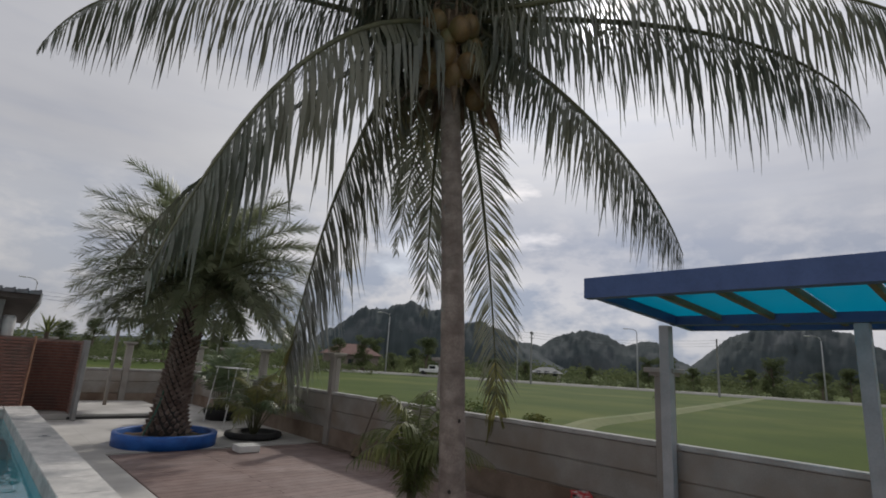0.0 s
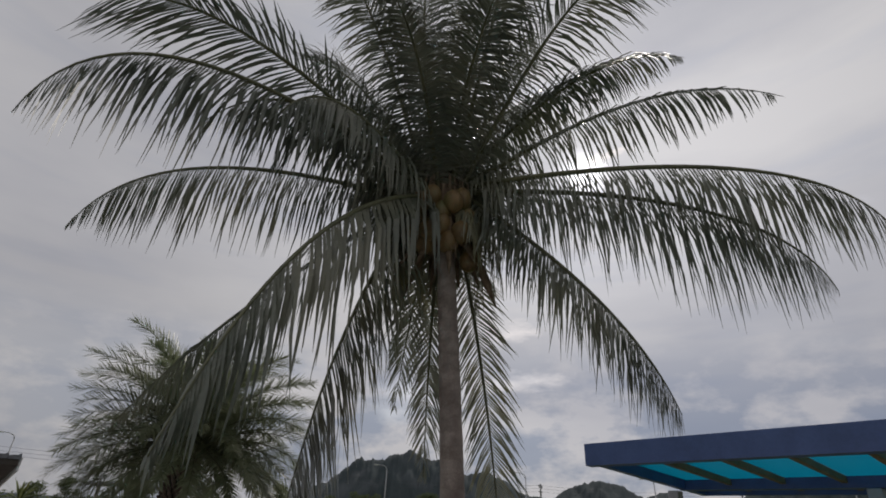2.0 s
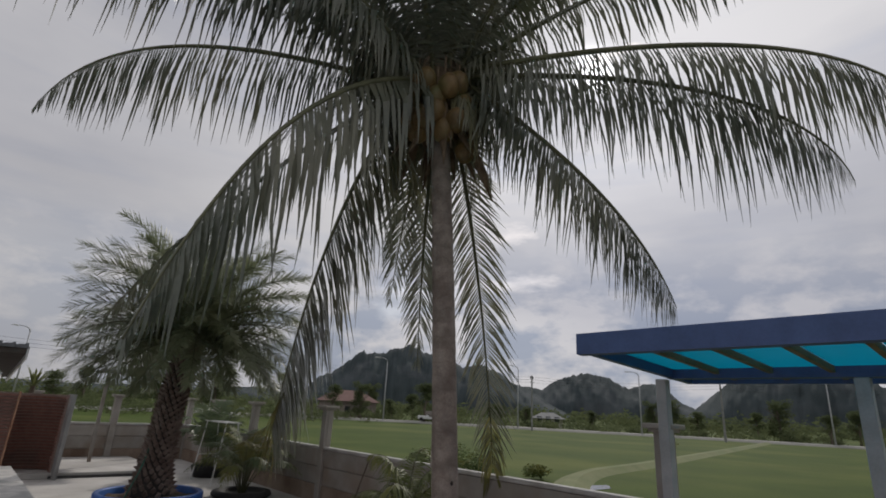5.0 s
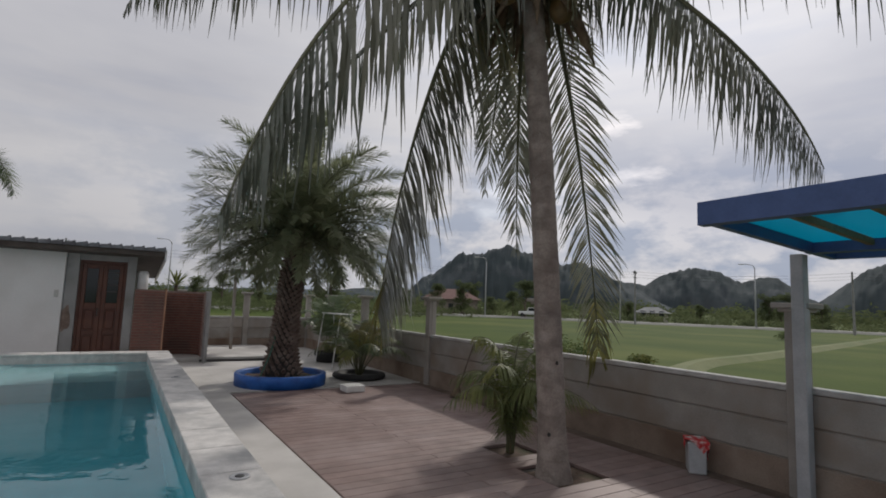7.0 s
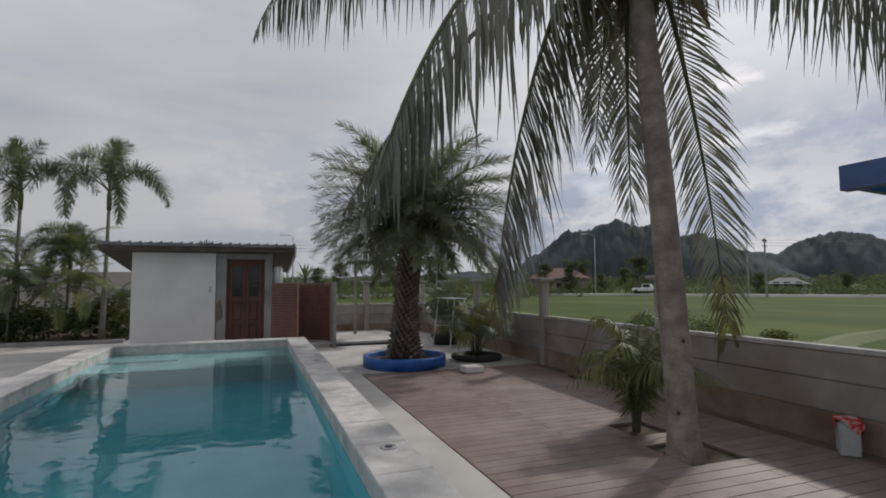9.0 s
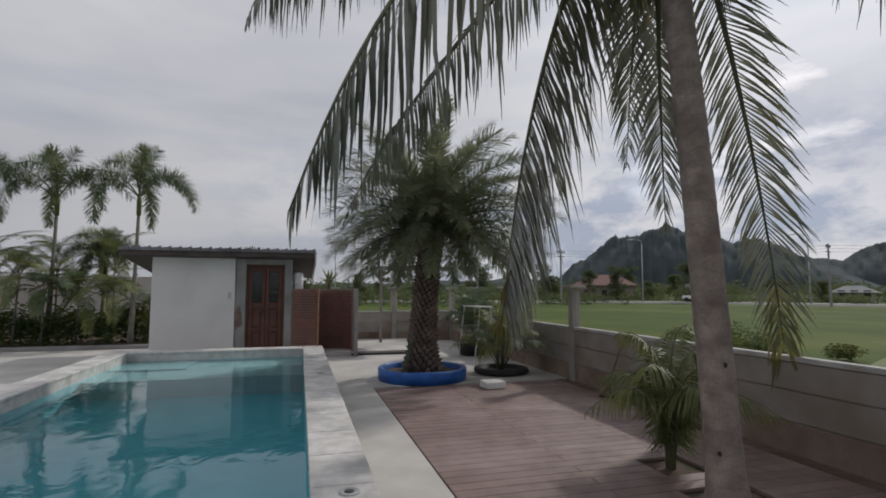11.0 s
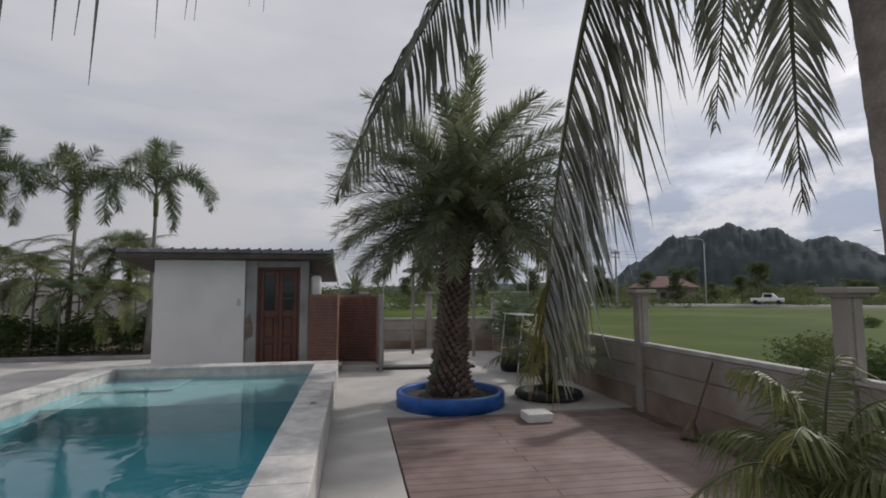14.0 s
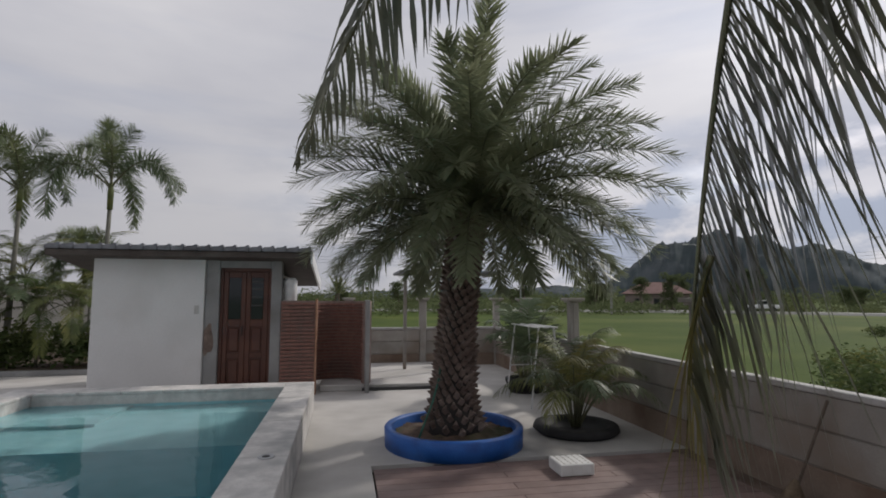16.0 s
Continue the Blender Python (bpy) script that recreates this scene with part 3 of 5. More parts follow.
part("handle", tube_bm([(0.60, 0.10, 1.0), (0.60, 0.085, 1.03), (0.60, 0.085, 1.12), (0.60, 0.10, 1.15)], [0.009] * 4), M["dark_gap"], door, "dark metal handle", True)
bm = box_bm(-0.135, -0.065, -0.012, 0.0, 1.36, 1.50, 0.003)
part("light_switch", bm, M["fence_white"], house, "pale plastic switch plate")
# weathered splash of rust-brown by the door post
bm = bmesh.new()
low, high = [], []
for k in range(18):
    a = 2 * math.pi * k / 18
    r = 1 + 0.45 * noise.noise(Vector((math.cos(a) * 1.4, math.sin(a) * 1.4, 4.0)))
    x, z = 0.075 + 0.085 * r * math.cos(a), 0.92 + 0.27 * r * math.sin(a)
    low.append(bm.verts.new((min(max(x, 0.012), 0.17), 0.041, z)))
    high.append(bm.verts.new((min(max(x, 0.012), 0.17), 0.036, z)))
bm.faces.new(high)
for k in range(18):
    bm.faces.new((low[k], low[k - 1], high[k - 1], high[k]))
part("rust_patch", bm, M["boot"], house, "rust-brown stained patch on the column")
# lean-to roof: high front edge, falling to the back
RX0, RX1, RF, RB, ZF, ZB = -2.24, 1.72, -0.26, 3.0, 2.385, 1.99


def roof_z(y):
    return ZF + (ZB - ZF) * (y - RF) / (RB - RF)


bm = bmesh.new()
vs = [bm.verts.new((x, y, roof_z(y) + dz)) for dz in (-0.10, 0.0) for x, y in ((RX0, RF), (RX1, RF), (RX1, RB), (RX0, RB))]
for q in ((3, 2, 1, 0), (4, 5, 6, 7), (0, 1, 5, 4), (1, 2, 6, 5), (2, 3, 7, 6), (3, 0, 4, 7)):
    bm.faces.new([vs[i] for i in q])
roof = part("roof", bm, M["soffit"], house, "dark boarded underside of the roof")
bm = bmesh.new()
vs = [bm.verts.new((x, y, roof_z(y) + dz)) for dz in (-0.19, 0.03) for x, y in ((RX1 + 0.002, RF - 0.03), (RX1 + 0.035, RF - 0.03), (RX1 + 0.035, RB), (RX1 + 0.002, RB))]
for q in ((3, 2, 1, 0), (4, 5, 6, 7), (0, 1, 5, 4), (1, 2, 6, 5), (2, 3, 7, 6), (3, 0, 4, 7)):
    bm.faces.new([vs[i] for i in q])
part("fascia", bm, M["white_metal"], roof, "pale sloping barge board")
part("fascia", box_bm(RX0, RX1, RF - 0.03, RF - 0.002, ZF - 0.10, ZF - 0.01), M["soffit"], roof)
for k in range(20):
    x = RX0 + 0.1 + k * (RX1 - RX0 - 0.2) / 19.0
    bm = bmesh.new()
    prof = [(-0.105, 0.0), (-0.10, 0.05), (-0.045, 0.072), (0.045, 0.078), (0.075, 0.10), (0.105, 0.095), (0.115, 0.0)]
    rows = [[bm.verts.new((x + px, y, roof_z(max(y, RF)) + pz)) for px, pz in prof] for y in (RF - 0.05, RF + 0.25)]
    for a in range(len(prof) - 1):
        bm.faces.new((rows[0][a], rows[0][a + 1], rows[1][a + 1], rows[1][a]))
    bm.faces.new(rows[0][::-1])
    bm.faces.new(rows[1])
    part("roof_tile", bm, M["tile_roof"], roof)
part("window_frame", box_bm(1.2, 1.225, 1.0, 1.4, 1.45, 1.95, 0.004), M["grey_steel"], house, "small grey framed side window")
part("wall_lamp", box_bm(1.2, 1.27, 0.5, 0.58, 1.82, 1.98, 0.01), M["dark_gap"], house, "small dark wall lamp")
part("water_heater", lathe_bm([(0.0, 1.50), (0.08, 1.50), (0.115, 1.55), (0.115, 1.92), (0.08, 1.97), (0.0, 1.97)], 20), M["white_metal"], house, "white cylinder hung below the eave", True).location = (1.36, 0.22, 0)

# ---- brick shower screens ----
def brickwork(faces, z1, depth_axis):
    """Courses of thin bricks on a run of (point, along, out, length) pieces, joined."""
    bm = bmesh.new()
    rnd = random.Random(5)
    z, row = 0.02, 0
    while z < z1 - 0.05:
        for p, along, out, length in faces:
            x = -0.17 * (row % 2)
            while x < length - 0.01:
                a, b = max(x, 0) + 0.004, min(x + 0.335, length) - 0.004
                if b - a > 0.02:
                    o = rnd.uniform(0.024, 0.040)
                    q = [p + along * s + out * w + Vector((0, 0, h)) for h in (z, z + 0.040) for s, w in ((a, 0), (b, 0), (b, o), (a, o))]
                    v = [bm.verts.new(c) for c in q]
                    for idx in ((0, 1, 2, 3), (7, 6, 5, 4), (3, 2, 6, 7), (2, 1, 5, 6), (0, 3, 7, 4)):
                        bm.faces.new([v[i] for i in idx])
                x += 0.34
        z += 0.062
        row += 1
    return bm


screen = thing("brick_screen", (1.24, HOUSE_Y, 0), "straight screen wall of thin red bricks", "wall")
part("core", box_bm(0.0, 0.58, 0.0, 0.12, 0, 1.58), M["mortar"], screen, "mortar joints")
tagged(part("brickwork", brickwork([(Vector((0, 0, 0)), Vector((1, 0, 0)), Vector((0, -1, 0)), 0.56)], 1.58, 1), M["brick"], screen), kind="stuff")
part("end_post", box_bm(0.565, 0.60, -0.03, 0.13, 0, 1.60, 0.005), M["terracotta"], screen, "thin brown edge strip")
curve = thing("curved_shower_wall", (2.18, HOUSE_Y + 0.55, 0.1), "curved red brick wall of an outdoor shower", "wall")
bm = bmesh.new()
faces = []
NSEG, RAD = 22, 0.50
for k in range(NSEG):
    a0, a1 = math.radians(205 - 230 * k / NSEG), math.radians(205 - 230 * (k + 1) / NSEG)
    p0, p1 = Vector((RAD * math.cos(a0), RAD * math.sin(a0), 0)), Vector((RAD * math.cos(a1), RAD * math.sin(a1), 0))
    faces.append((p0, (p1 - p0).normalized(), -((p0 + p1) * 0.5).normalized(), (p1 - p0).length))
    q = [bm.verts.new(p * s + Vector((0, 0, h))) for h in (0, 1.47) for p, s in ((p0, 1), (p1, 1), (p1, 1.22), (p0, 1.22))]
    for idx in ((0, 1, 5, 4), (2, 3, 7, 6), (4, 5, 6, 7), (1, 2, 6, 5), (3, 0, 4, 7)):
        bm.faces.new([q[i] for i in idx])
part("core", bm, M["mortar"], curve, "mortar joints")
tagged(part("brickwork", brickwork(faces, 1.47, 0), M["brick"], curve), kind="stuff")
post = thing("shower_end_post", (2.70, HOUSE_Y + 0.25, 0), "slim grey cement post at the shower opening", "post")
part("shaft", box_bm(-0.035, 0.035, -0.28, 0.28, 0.0, 1.59, 0.008), M["grey_render"], post)

# ---- coconut palm ----
rnd = random.Random(11)
palm = thing("coconut_palm", (4.48, 4.78, 0), "tall coconut palm with drooping fronds and brownish yellow nuts", "palm tree")
tr_pts, tr_r = [], []
for i in range(97):
    t = i / 96
    z = -0.3 + 5.5 * t
    lean = Vector((-0.26 * t, 0.22 * t - 0.04 * math.sin(3 * t), 0))
    tr_pts.append(Vector((0, 0, z)) + lean)
    base = 0.132 + 0.085 * max(0, 1 - (z + 0.2) / 0.6) ** 2 - 0.028 * t
    tr_r.append(base * (1 + 0.012 * (1 if i % 4 == 0 else 0) + 0.014 * math.sin(i * 2.3) + 0.01 * math.sin(i * 0.7)))
part("trunk", tube_bm(tr_pts, tr_r, 20), M["trunk"], palm, "grey-brown ringed trunk", True)
for z, a in ((0.40, 3.75), (1.02, 4.5)):
    i = int((z + 0.3) / 5.5 * 96)
    c = tr_pts[i] + Vector((math.cos(a), math.sin(a), 0)) * tr_r[i] * 0.97
    bm = bmesh.new()
    bmesh.ops.create_icosphere(bm, subdivisions=2, radius=0.016)
    for v in bm.verts:
        v.co = c + Vector((v.co.x, v.co.y, v.co.z * 1.3))
    part("knot", bm, M["joist"], palm, "dark scar on the trunk", True)
TOP = Vector((-0.26, 0.24, 5.30))


def cf(mx, my, mz, tx, ty, tz, leaf="frond", **kw):
    """A coconut frond through a middle point and to a tip, in world metres."""
    o = Vector((4.48, 4.78, 0))
    m, t = Vector((mx, my, mz)) - o, Vector((tx, ty, tz)) - o
    out = (m - TOP)
    st = TOP + Vector((out.x, out.y, 0)).normalized() * 0.14 + Vector((0, 0, rnd.uniform(-0.25, 0.25)))
    kw.setdefault("start", 0.06)
    kw.setdefault("ends", 1.0)
    frond(palm, st, m, t, rnd, leaf=leaf, r0=0.038, **kw)


# over the pool and the deck
cf(2.40, 4.33, 3.90, 1.36, 3.86, 1.90, sag=1.6, single=True, count=92, width=0.040, length=1.18, jitter=0.35, hang=0.88, gaps=0.08, ends=0.4)
cf(2.79, 7.07, 3.95, 1.95, 8.17, 2.49, sag=1.1, length=0.80, count=112, width=0.032, fold=0.0, hang=0.6, gaps=0.05)
cf(3.56, 5.77, 3.72, 3.25, 6.10, 1.38, "frond_old", sag=0.95, length=1.15, width=0.044, single=True, count=136, jitter=0.25, fold=-0.2, lean=(1.05, -0.2, -0.12), start=0.20, hang=0.30, gaps=0.04, ends=0.0)
# yellowed last leaflets of the old fronds
for p0, p1, p2 in (((3.30, 6.04, 1.75), (3.27, 6.08, 1.58), (3.25, 6.10, 1.40)), ((5.82, 5.53, 1.65), (5.89, 5.56, 1.32), (5.94, 5.58, 1.02))):
    o = Vector((4.48, 4.78, 0))
    frond(palm, Vector(p0) - o, Vector(p1) - o, Vector(p2) - o, rnd, count=11, length=0.6, width=0.028, sag=1.4, r0=0.012, leaf="frond_yellow", lean=(0.3, 0, -0.4), jitter=0.3, start=0.0)
# behind the trunk
cf(5.22, 5.28, 3.45, 5.92, 5.56, 1.05, "frond_old", sag=0.6, length=0.66, count=112, width=0.025, jitter=0.2)
cf(5.10, 6.55, 4.75, 5.80, 7.80, 3.28, sag=0.8, length=0.75, width=0.034, count=80, hang=0.4)
cf(4.72, 5.70, 3.80, 4.88, 5.88, 2.15, "frond_old", sag=0.8, length=0.52, width=0.026, count=96, hang=0.2, jitter=0.25)
# towards the canopy and the fence
cf(5.02, 3.56, 3.93, 5.36, 2.92, 2.62, sag=1.2, length=0.82, count=156, width=0.030, hang=0.38, gaps=0.03, jitter=0.25, ends=0.4, lean=(-0.75, 0.45, -0.1))
cf(5.06, 2.13, 4.78, 5.36, 1.06, 3.78, sag=2.0, length=1.0, count=134, width=0.027, hang=0.95, gaps=0.08, jitter=0.3)
cf(5.22, 2.50, 4.58, 5.52, 1.55, 3.48, sag=2.0, length=1.05, count=132, width=0.027, hang=0.95, gaps=0.08, jitter=0.3)
cf(5.46, 2.97, 6.42, 6.27, 1.57, 6.14, sag=1.4, length=0.75, hang=0.55, gaps=0.05)
cf(5.28, 3.55, 7.13, 6.05, 2.45, 7.30, sag=1.0, length=0.62, hang=0.4, gaps=0.04)
# upright and leaning over the pool
cf(4.57, 3.32, 7.45, 4.75, 2.33, 7.75, sag=0.9, length=0.95)
cf(3.86, 3.76, 7.50, 3.66, 3.22, 8.70, sag=0.9)
cf(2.98, 4.98, 7.20, 2.35, 4.98, 7.90, sag=0.9, length=0.75)
cf(1.58, 5.20, 6.22, 0.26, 5.30, 5.75, sag=0.7, jitter=0.25)
cf(1.22, 4.95, 5.36, 0.13, 4.98, 4.10, sag=2.0, length=1.1, count=110, width=0.032, hang=0.9, gaps=0.05, jitter=0.25)
cf(1.80, 6.70, 5.42, 0.75, 7.50, 4.45, sag=2.0, length=0.98, count=132, width=0.026, hang=0.95, gaps=0.08, jitter=0.3)
cf(2.40, 5.30, 5.85, 1.35, 5.50, 5.05, sag=1.8, length=0.85, width=0.03, hang=0.8, gaps=0.06, jitter=0.3)
cf(2.55, 4.60, 5.45, 1.75, 4.35, 4.75, sag=1.8, length=0.8, width=0.03, hang=0.8, gaps=0.08, jitter=0.3)
cf(3.40, 4.60, 7.20, 3.20, 4.30, 8.40, sag=0.9)
cf(5.00, 5.40, 6.80, 5.90, 5.90, 7.50, sag=1.2)
cf(4.60, 6.10, 6.70, 5.00, 7.30, 6.60, sag=1.2)
cf(3.80, 4.10, 6.75, 3.40, 3.10, 7.30, sag=1.4, length=0.7)
cf(4.95, 4.15, 6.7, 5.5, 3.3, 7.3, sag=1.2, length=0.7)
cf(3.50, 5.60, 6.60, 2.60, 6.60, 6.70, sag=1.4)
cf(4.10, 4.30, 7.30, 4.15, 3.70, 8.60, sag=0.8, length=0.75)
cf(3.75, 4.95, 7.40, 3.50, 5.00, 8.80, sag=0.8, length=0.7)
cf(4.75, 4.60, 7.10, 5.15, 4.10, 8.20, sag=0.9, length=0.7)
cf(4.90, 5.90, 6.90, 5.60, 6.90, 7.60, sag=1.0, length=0.8)
cf(4.20, 6.20, 7.00, 4.10, 7.20, 7.90, sag=1.0, length=0.8)
cf(3.40, 5.80, 7.05, 2.70, 6.50, 7.80, sag=1.0, length=0.8)
cf(4.30, 5.30, 7.50, 4.40, 5.70, 8.90, sag=0.8, length=0.8)
cf(5.10, 4.90, 7.10, 5.90, 4.80, 8.00, sag=1.0, length=0.8)
cf(3.20, 4.40, 6.50, 2.30, 3.90, 6.60, sag=1.2, length=0.75, hang=0.3)
# short inner leaves and limp old ones round the heart of the crown
for k in range(16):
    a = k * 2.39996
    if 3.2 < a % (2 * math.pi) < 4.8:
        continue
    h = Vector((math.cos(a), math.sin(a), 0))
    frond(palm, TOP + h * 0.1, TOP + h * 0.72 + Vector((0, 0, 0.45 - 0.05 * (k % 4))), TOP + h * 1.3 + Vector((0, 0, -0.15 + 0.1 * (k % 3))), rnd, count=46, length=0.62, width=0.03, sag=1.6, r0=0.03, hang=0.8, gaps=0.1, jitter=0.35, start=0.05, ends=1.0)
for k in range(14):
    a = math.radians(270 + 20 * k)
    h = Vector((math.cos(a), math.sin(a), 0))
    frond(palm, TOP + h * 0.2 + Vector((0, 0, -0.2)), TOP + h * (0.52 + 0.08 * (k % 2)) + Vector((0, 0, -0.40)), TOP + h * (0.66 + 0.14 * (k % 2)) + Vector((0, 0, -1.25 - 0.1 * (k % 3))), rnd, leaf="frond_old", count=40, length=0.45, width=0.026, sag=1.2, r0=0.028, hang=0.7, gaps=0.2, jitter=0.4, start=0.1, ends=1.0)
# two bunches of nuts, fibre and dry sheaths round the leaf bases
for k in range(13):
    low = k % 2
    a = math.radians(228) + (k // 2 - 3) * 0.27
    r = 0.40 - 0.05 * low + 0.05 * ((k * 7) % 3)
    c = TOP + Vector((r * math.cos(a), r * math.sin(a), (-0.30 if not low else -0.66) + 0.10 * ((k * 5) % 3 - 1)))
    bm = bmesh.new()
    bmesh.ops.create_icosphere(bm, subdivisions=3, radius=0.122)
    for v in bm.verts:
        v.co.z *= 1.2
        ang = math.atan2(v.co.y, v.co.x)
        f = 1 + 0.05 * math.cos(3 * ang)
        v.co = c + Vector((v.co.x * f, v.co.y * f, v.co.z))
    part("coconut", bm, M["nut"], palm, "round brownish yellow coconut", True)
for k in range(7):
    a = math.radians(-38 + 17 * (k % 3 - 1))
    c = TOP + Vector(((0.36 + 0.07 * (k % 2)) * math.cos(a), (0.36 + 0.07 * (k % 2)) * math.sin(a), -0.42 - 0.15 * (k // 2) + 0.05 * (k % 2)))
    bm = bmesh.new()
    bmesh.ops.create_icosphere(bm, subdivisions=3, radius=0.118)
    for v in bm.verts:
        v.co = c + Vector((v.co.x, v.co.y, v.co.z * 1.2))
    part("coconut", bm, M["nut"], palm, "round brownish yellow coconut", True)
part("spathe", tube_bm([(0.02, -0.02, 4.62), (0.10, -0.09, 4.38), (0.17, -0.15, 4.16), (0.25, -0.21, 3.88)], [0.03, 0.055, 0.05, 0.004], 8), M["fibre"], palm, "dark pointed flower spathe", True)
for k in range(8):
    a = k * 0.785 + 0.3
    p = TOP + Vector((0.2 * math.cos(a), 0.2 * math.sin(a), -0.55))
    q = p + Vector((0.30 * math.cos(a), 0.30 * math.sin(a), -0.45 - 0.12 * (k % 3)))
    part("dry_sheath", tube_bm([p, p.lerp(q, 0.45) + Vector((0.03, 0, 0.05)), q], [0.03, 0.05, 0.006], 6), M["fibre"], palm, "brown dry flower sheath", True)
bm = bmesh.new()
bmesh.ops.create_icosphere(bm, subdivisions=4, radius=1)
for v in bm.verts:
    s = 1 + 0.22 * noise.noise(v.co * 2.5) + 0.10 * noise.noise(v.co * 8)
    wide = 0.36 if v.co.z < 0.2 else 0.28
    v.co = TOP + Vector((v.co.x * wide * s, v.co.y * wide * s, v.co.z * 0.62 * s - 0.12))
part("crown_fibre", bm, M["fibre"], palm, "brown woven fibre round the leaf bases", True)
bm = bmesh.new()
for k in range(230):
    a = rnd.uniform(0, 6.283)
    p = TOP + Vector((0.32 * math.cos(a), 0.32 * math.sin(a), rnd.uniform(-0.55, 0.25))) * 1.0
    d = Vector((math.cos(a), math.sin(a), 0))
    ln = rnd.uniform(0.2, 0.55)
    w = Vector((-d.y, d.x, 0)) * rnd.uniform(0.006, 0.018)
    rows = [(bm.verts.new(p + d * o + Vector((0, 0, z)) - w * f), bm.verts.new(p + d * o + Vector((0, 0, z)) + w * f)) for o, z, f in ((0, 0, 1), (0.12 * ln + 0.05, -0.25 * ln, 1), (0.2 * ln + 0.04, -ln, 0.2))]
    for q0, q1 in zip(rows, rows[1:]):
        bm.faces.new((q0[0], q0[1], q1[1], q1[0]))
tagged(part("loose_fibre", bm, M["fibre"], palm, "hanging dry fibre strands"), kind="stuff")

# ---- date palm in a blue ring ----
DX, DY = 3.53, 10.66
ring = thing("planter_ring", (DX, DY, 0), "round blue painted concrete planter ring full of soil", "planter")
part("ring", lathe_bm([(0.70, 0.0), (0.775, 0.0), (0.782, 0.19), (0.77, 0.205), (0.71, 0.205), (0.70, 0.19), (0.70, 0.0)], 64), M["blue_paint"], ring, "", True)
bm = bmesh.new()
bmesh.ops.create_grid(bm, x_segments=40, y_segments=40, size=0.70)
for v in list(bm.verts):
    r = v.co.xy.length
    if r > 0.705:
        bm.verts.remove(v)
        continue
    v.co.z = 0.11 + 0.09 * max(0, 1 - r / 0.6) + 0.03 * noise.noise(v.co * 9)
part("soil", bm, M["soil"], ring, "damp brown soil with some weeds", True)
date = thing("date_palm", (DX, DY, 0.12), "stout date palm with a scaly trunk and a dense round crown", "palm tree")
part("trunk", tube_bm([(0.0, 0, -0.05), (0.0, 0, 0.15), (0.0, 0, 0.4), (0.02, 0, 1.0), (0.10, 0, 1.9), (0.23, 0.02, 2.7)], [0.34, 0.29, 0.225, 0.185, 0.175, 0.165], 20), M["joist"], date, "dark fibrous trunk", True)
bm = bmesh.new()
r2 = random.Random(3)
for k in range(460):
    t = k / 460
    z = 0.02 + 2.6 * t
    a = k * 2.39996
    rad = 0.245 - 0.070 * min(1, t * 2.2) + 0.01 + 0.085 * max(0.0, 1 - t * 7) ** 1.5
    cx = 0.22 * t * t
    o = Vector((math.cos(a), math.sin(a), 0))
    s = Vector((-math.sin(a), math.cos(a), 0))
    c = Vector((cx, 0, z)) + o * rad
    w, h, d = 0.050, 0.085, 0.048 + 0.03 * r2.random()
    j = r2.uniform(-0.01, 0.01)
    pts = [c - s * w - o * 0.03, c + s * w - o * 0.03, c - Vector((0, 0, h * 0.6)) - o * 0.03, c + o * (d + j) + Vector((0, 0, h * 0.75)) - s * w * 0.35, c + o * (d + j) + Vector((0, 0, h * 0.75)) + s * w * 0.35, c + Vector((0, 0, h)) - o * 0.03]
    v = [bm.verts.new(p) for p in pts]
    for idx in ((2, 1, 4), (2, 4, 3), (2, 3, 0), (0, 3, 5), (3, 4, 5), (4, 1, 5)):
        bm.faces.new([v[i] for i in idx])
tagged(part("scale_bark", bm, M["boot"], date, "overlapping cut leaf bases"), kind="stuff")
CR = Vector((0.24, 0.02, 2.6))
r3 = random.Random(21)
NF = 96
for k in range(NF):
    t = (k + 0.5) / NF
    el = math.radians(80 - 97 * t ** 0.62)
    a = k * 2.39996 + r3.uniform(-0.2, 0.2)
    ln = r3.uniform(1.85, 2.25) * (1.0 - 0.16 * max(0.0, (t - 0.55) / 0.45))
    h = Vector((math.cos(a), math.sin(a), 0))
    st = CR + h * 0.10 + Vector((0, 0, 0.12 - 0.3 * t))
    d1 = h * math.cos(el) + Vector((0, 0, math.sin(el)))
    mid = st + d1 * ln * 0.52
    tip = mid + (h * math.cos(el - 0.5) + Vector((0, 0, math.sin(el - 0.55)))).normalized() * ln * 0.50
    frond(date, st, mid, tip, r3, count=128, length=0.31, width=0.020, sag=0.10, r0=0.017, leaf="date_leaf", spread=0.78, start=0.08, fold=0.25, plumose=1.0, jitter=0.2)

# ---- steel canopy by the fence ----
canopy = thing("steel_canopy", (FENCE_X, 3.32, 0), "blue steel canopy with blue translucent sheets on grey posts", "canopy")
CY0, CY1, CX0, CX1 = -5.0, -0.04, -1.66, 0.28


def canopy_z(x):
    return 2.215 - 0.105 * (x - CX0) / (CX1 - CX0)


for y in (0.03, -1.53, -3.1):
    part("post", box_bm(-0.19, -0.09, y - 0.05, y + 0.05, 0.0, canopy_z(-0.14) - 0.085, 0.006), M["grey_steel"], canopy, "grey painted square steel post")


def slope_beam(x0, x1, y0, y1, lo, hi):
    bm = bmesh.new()
    v = [bm.verts.new((x, y, canopy_z(x) + dz)) for dz in (lo, hi) for x, y in ((x0, y0), (x1, y0), (x1, y1), (x0, y1))]
    for q in ((3, 2, 1, 0), (4, 5, 6, 7), (0, 1, 5, 4), (1, 2, 6, 5), (2, 3, 7, 6), (3, 0, 4, 7)):
        bm.faces.new([v[i] for i in q])
    return bm


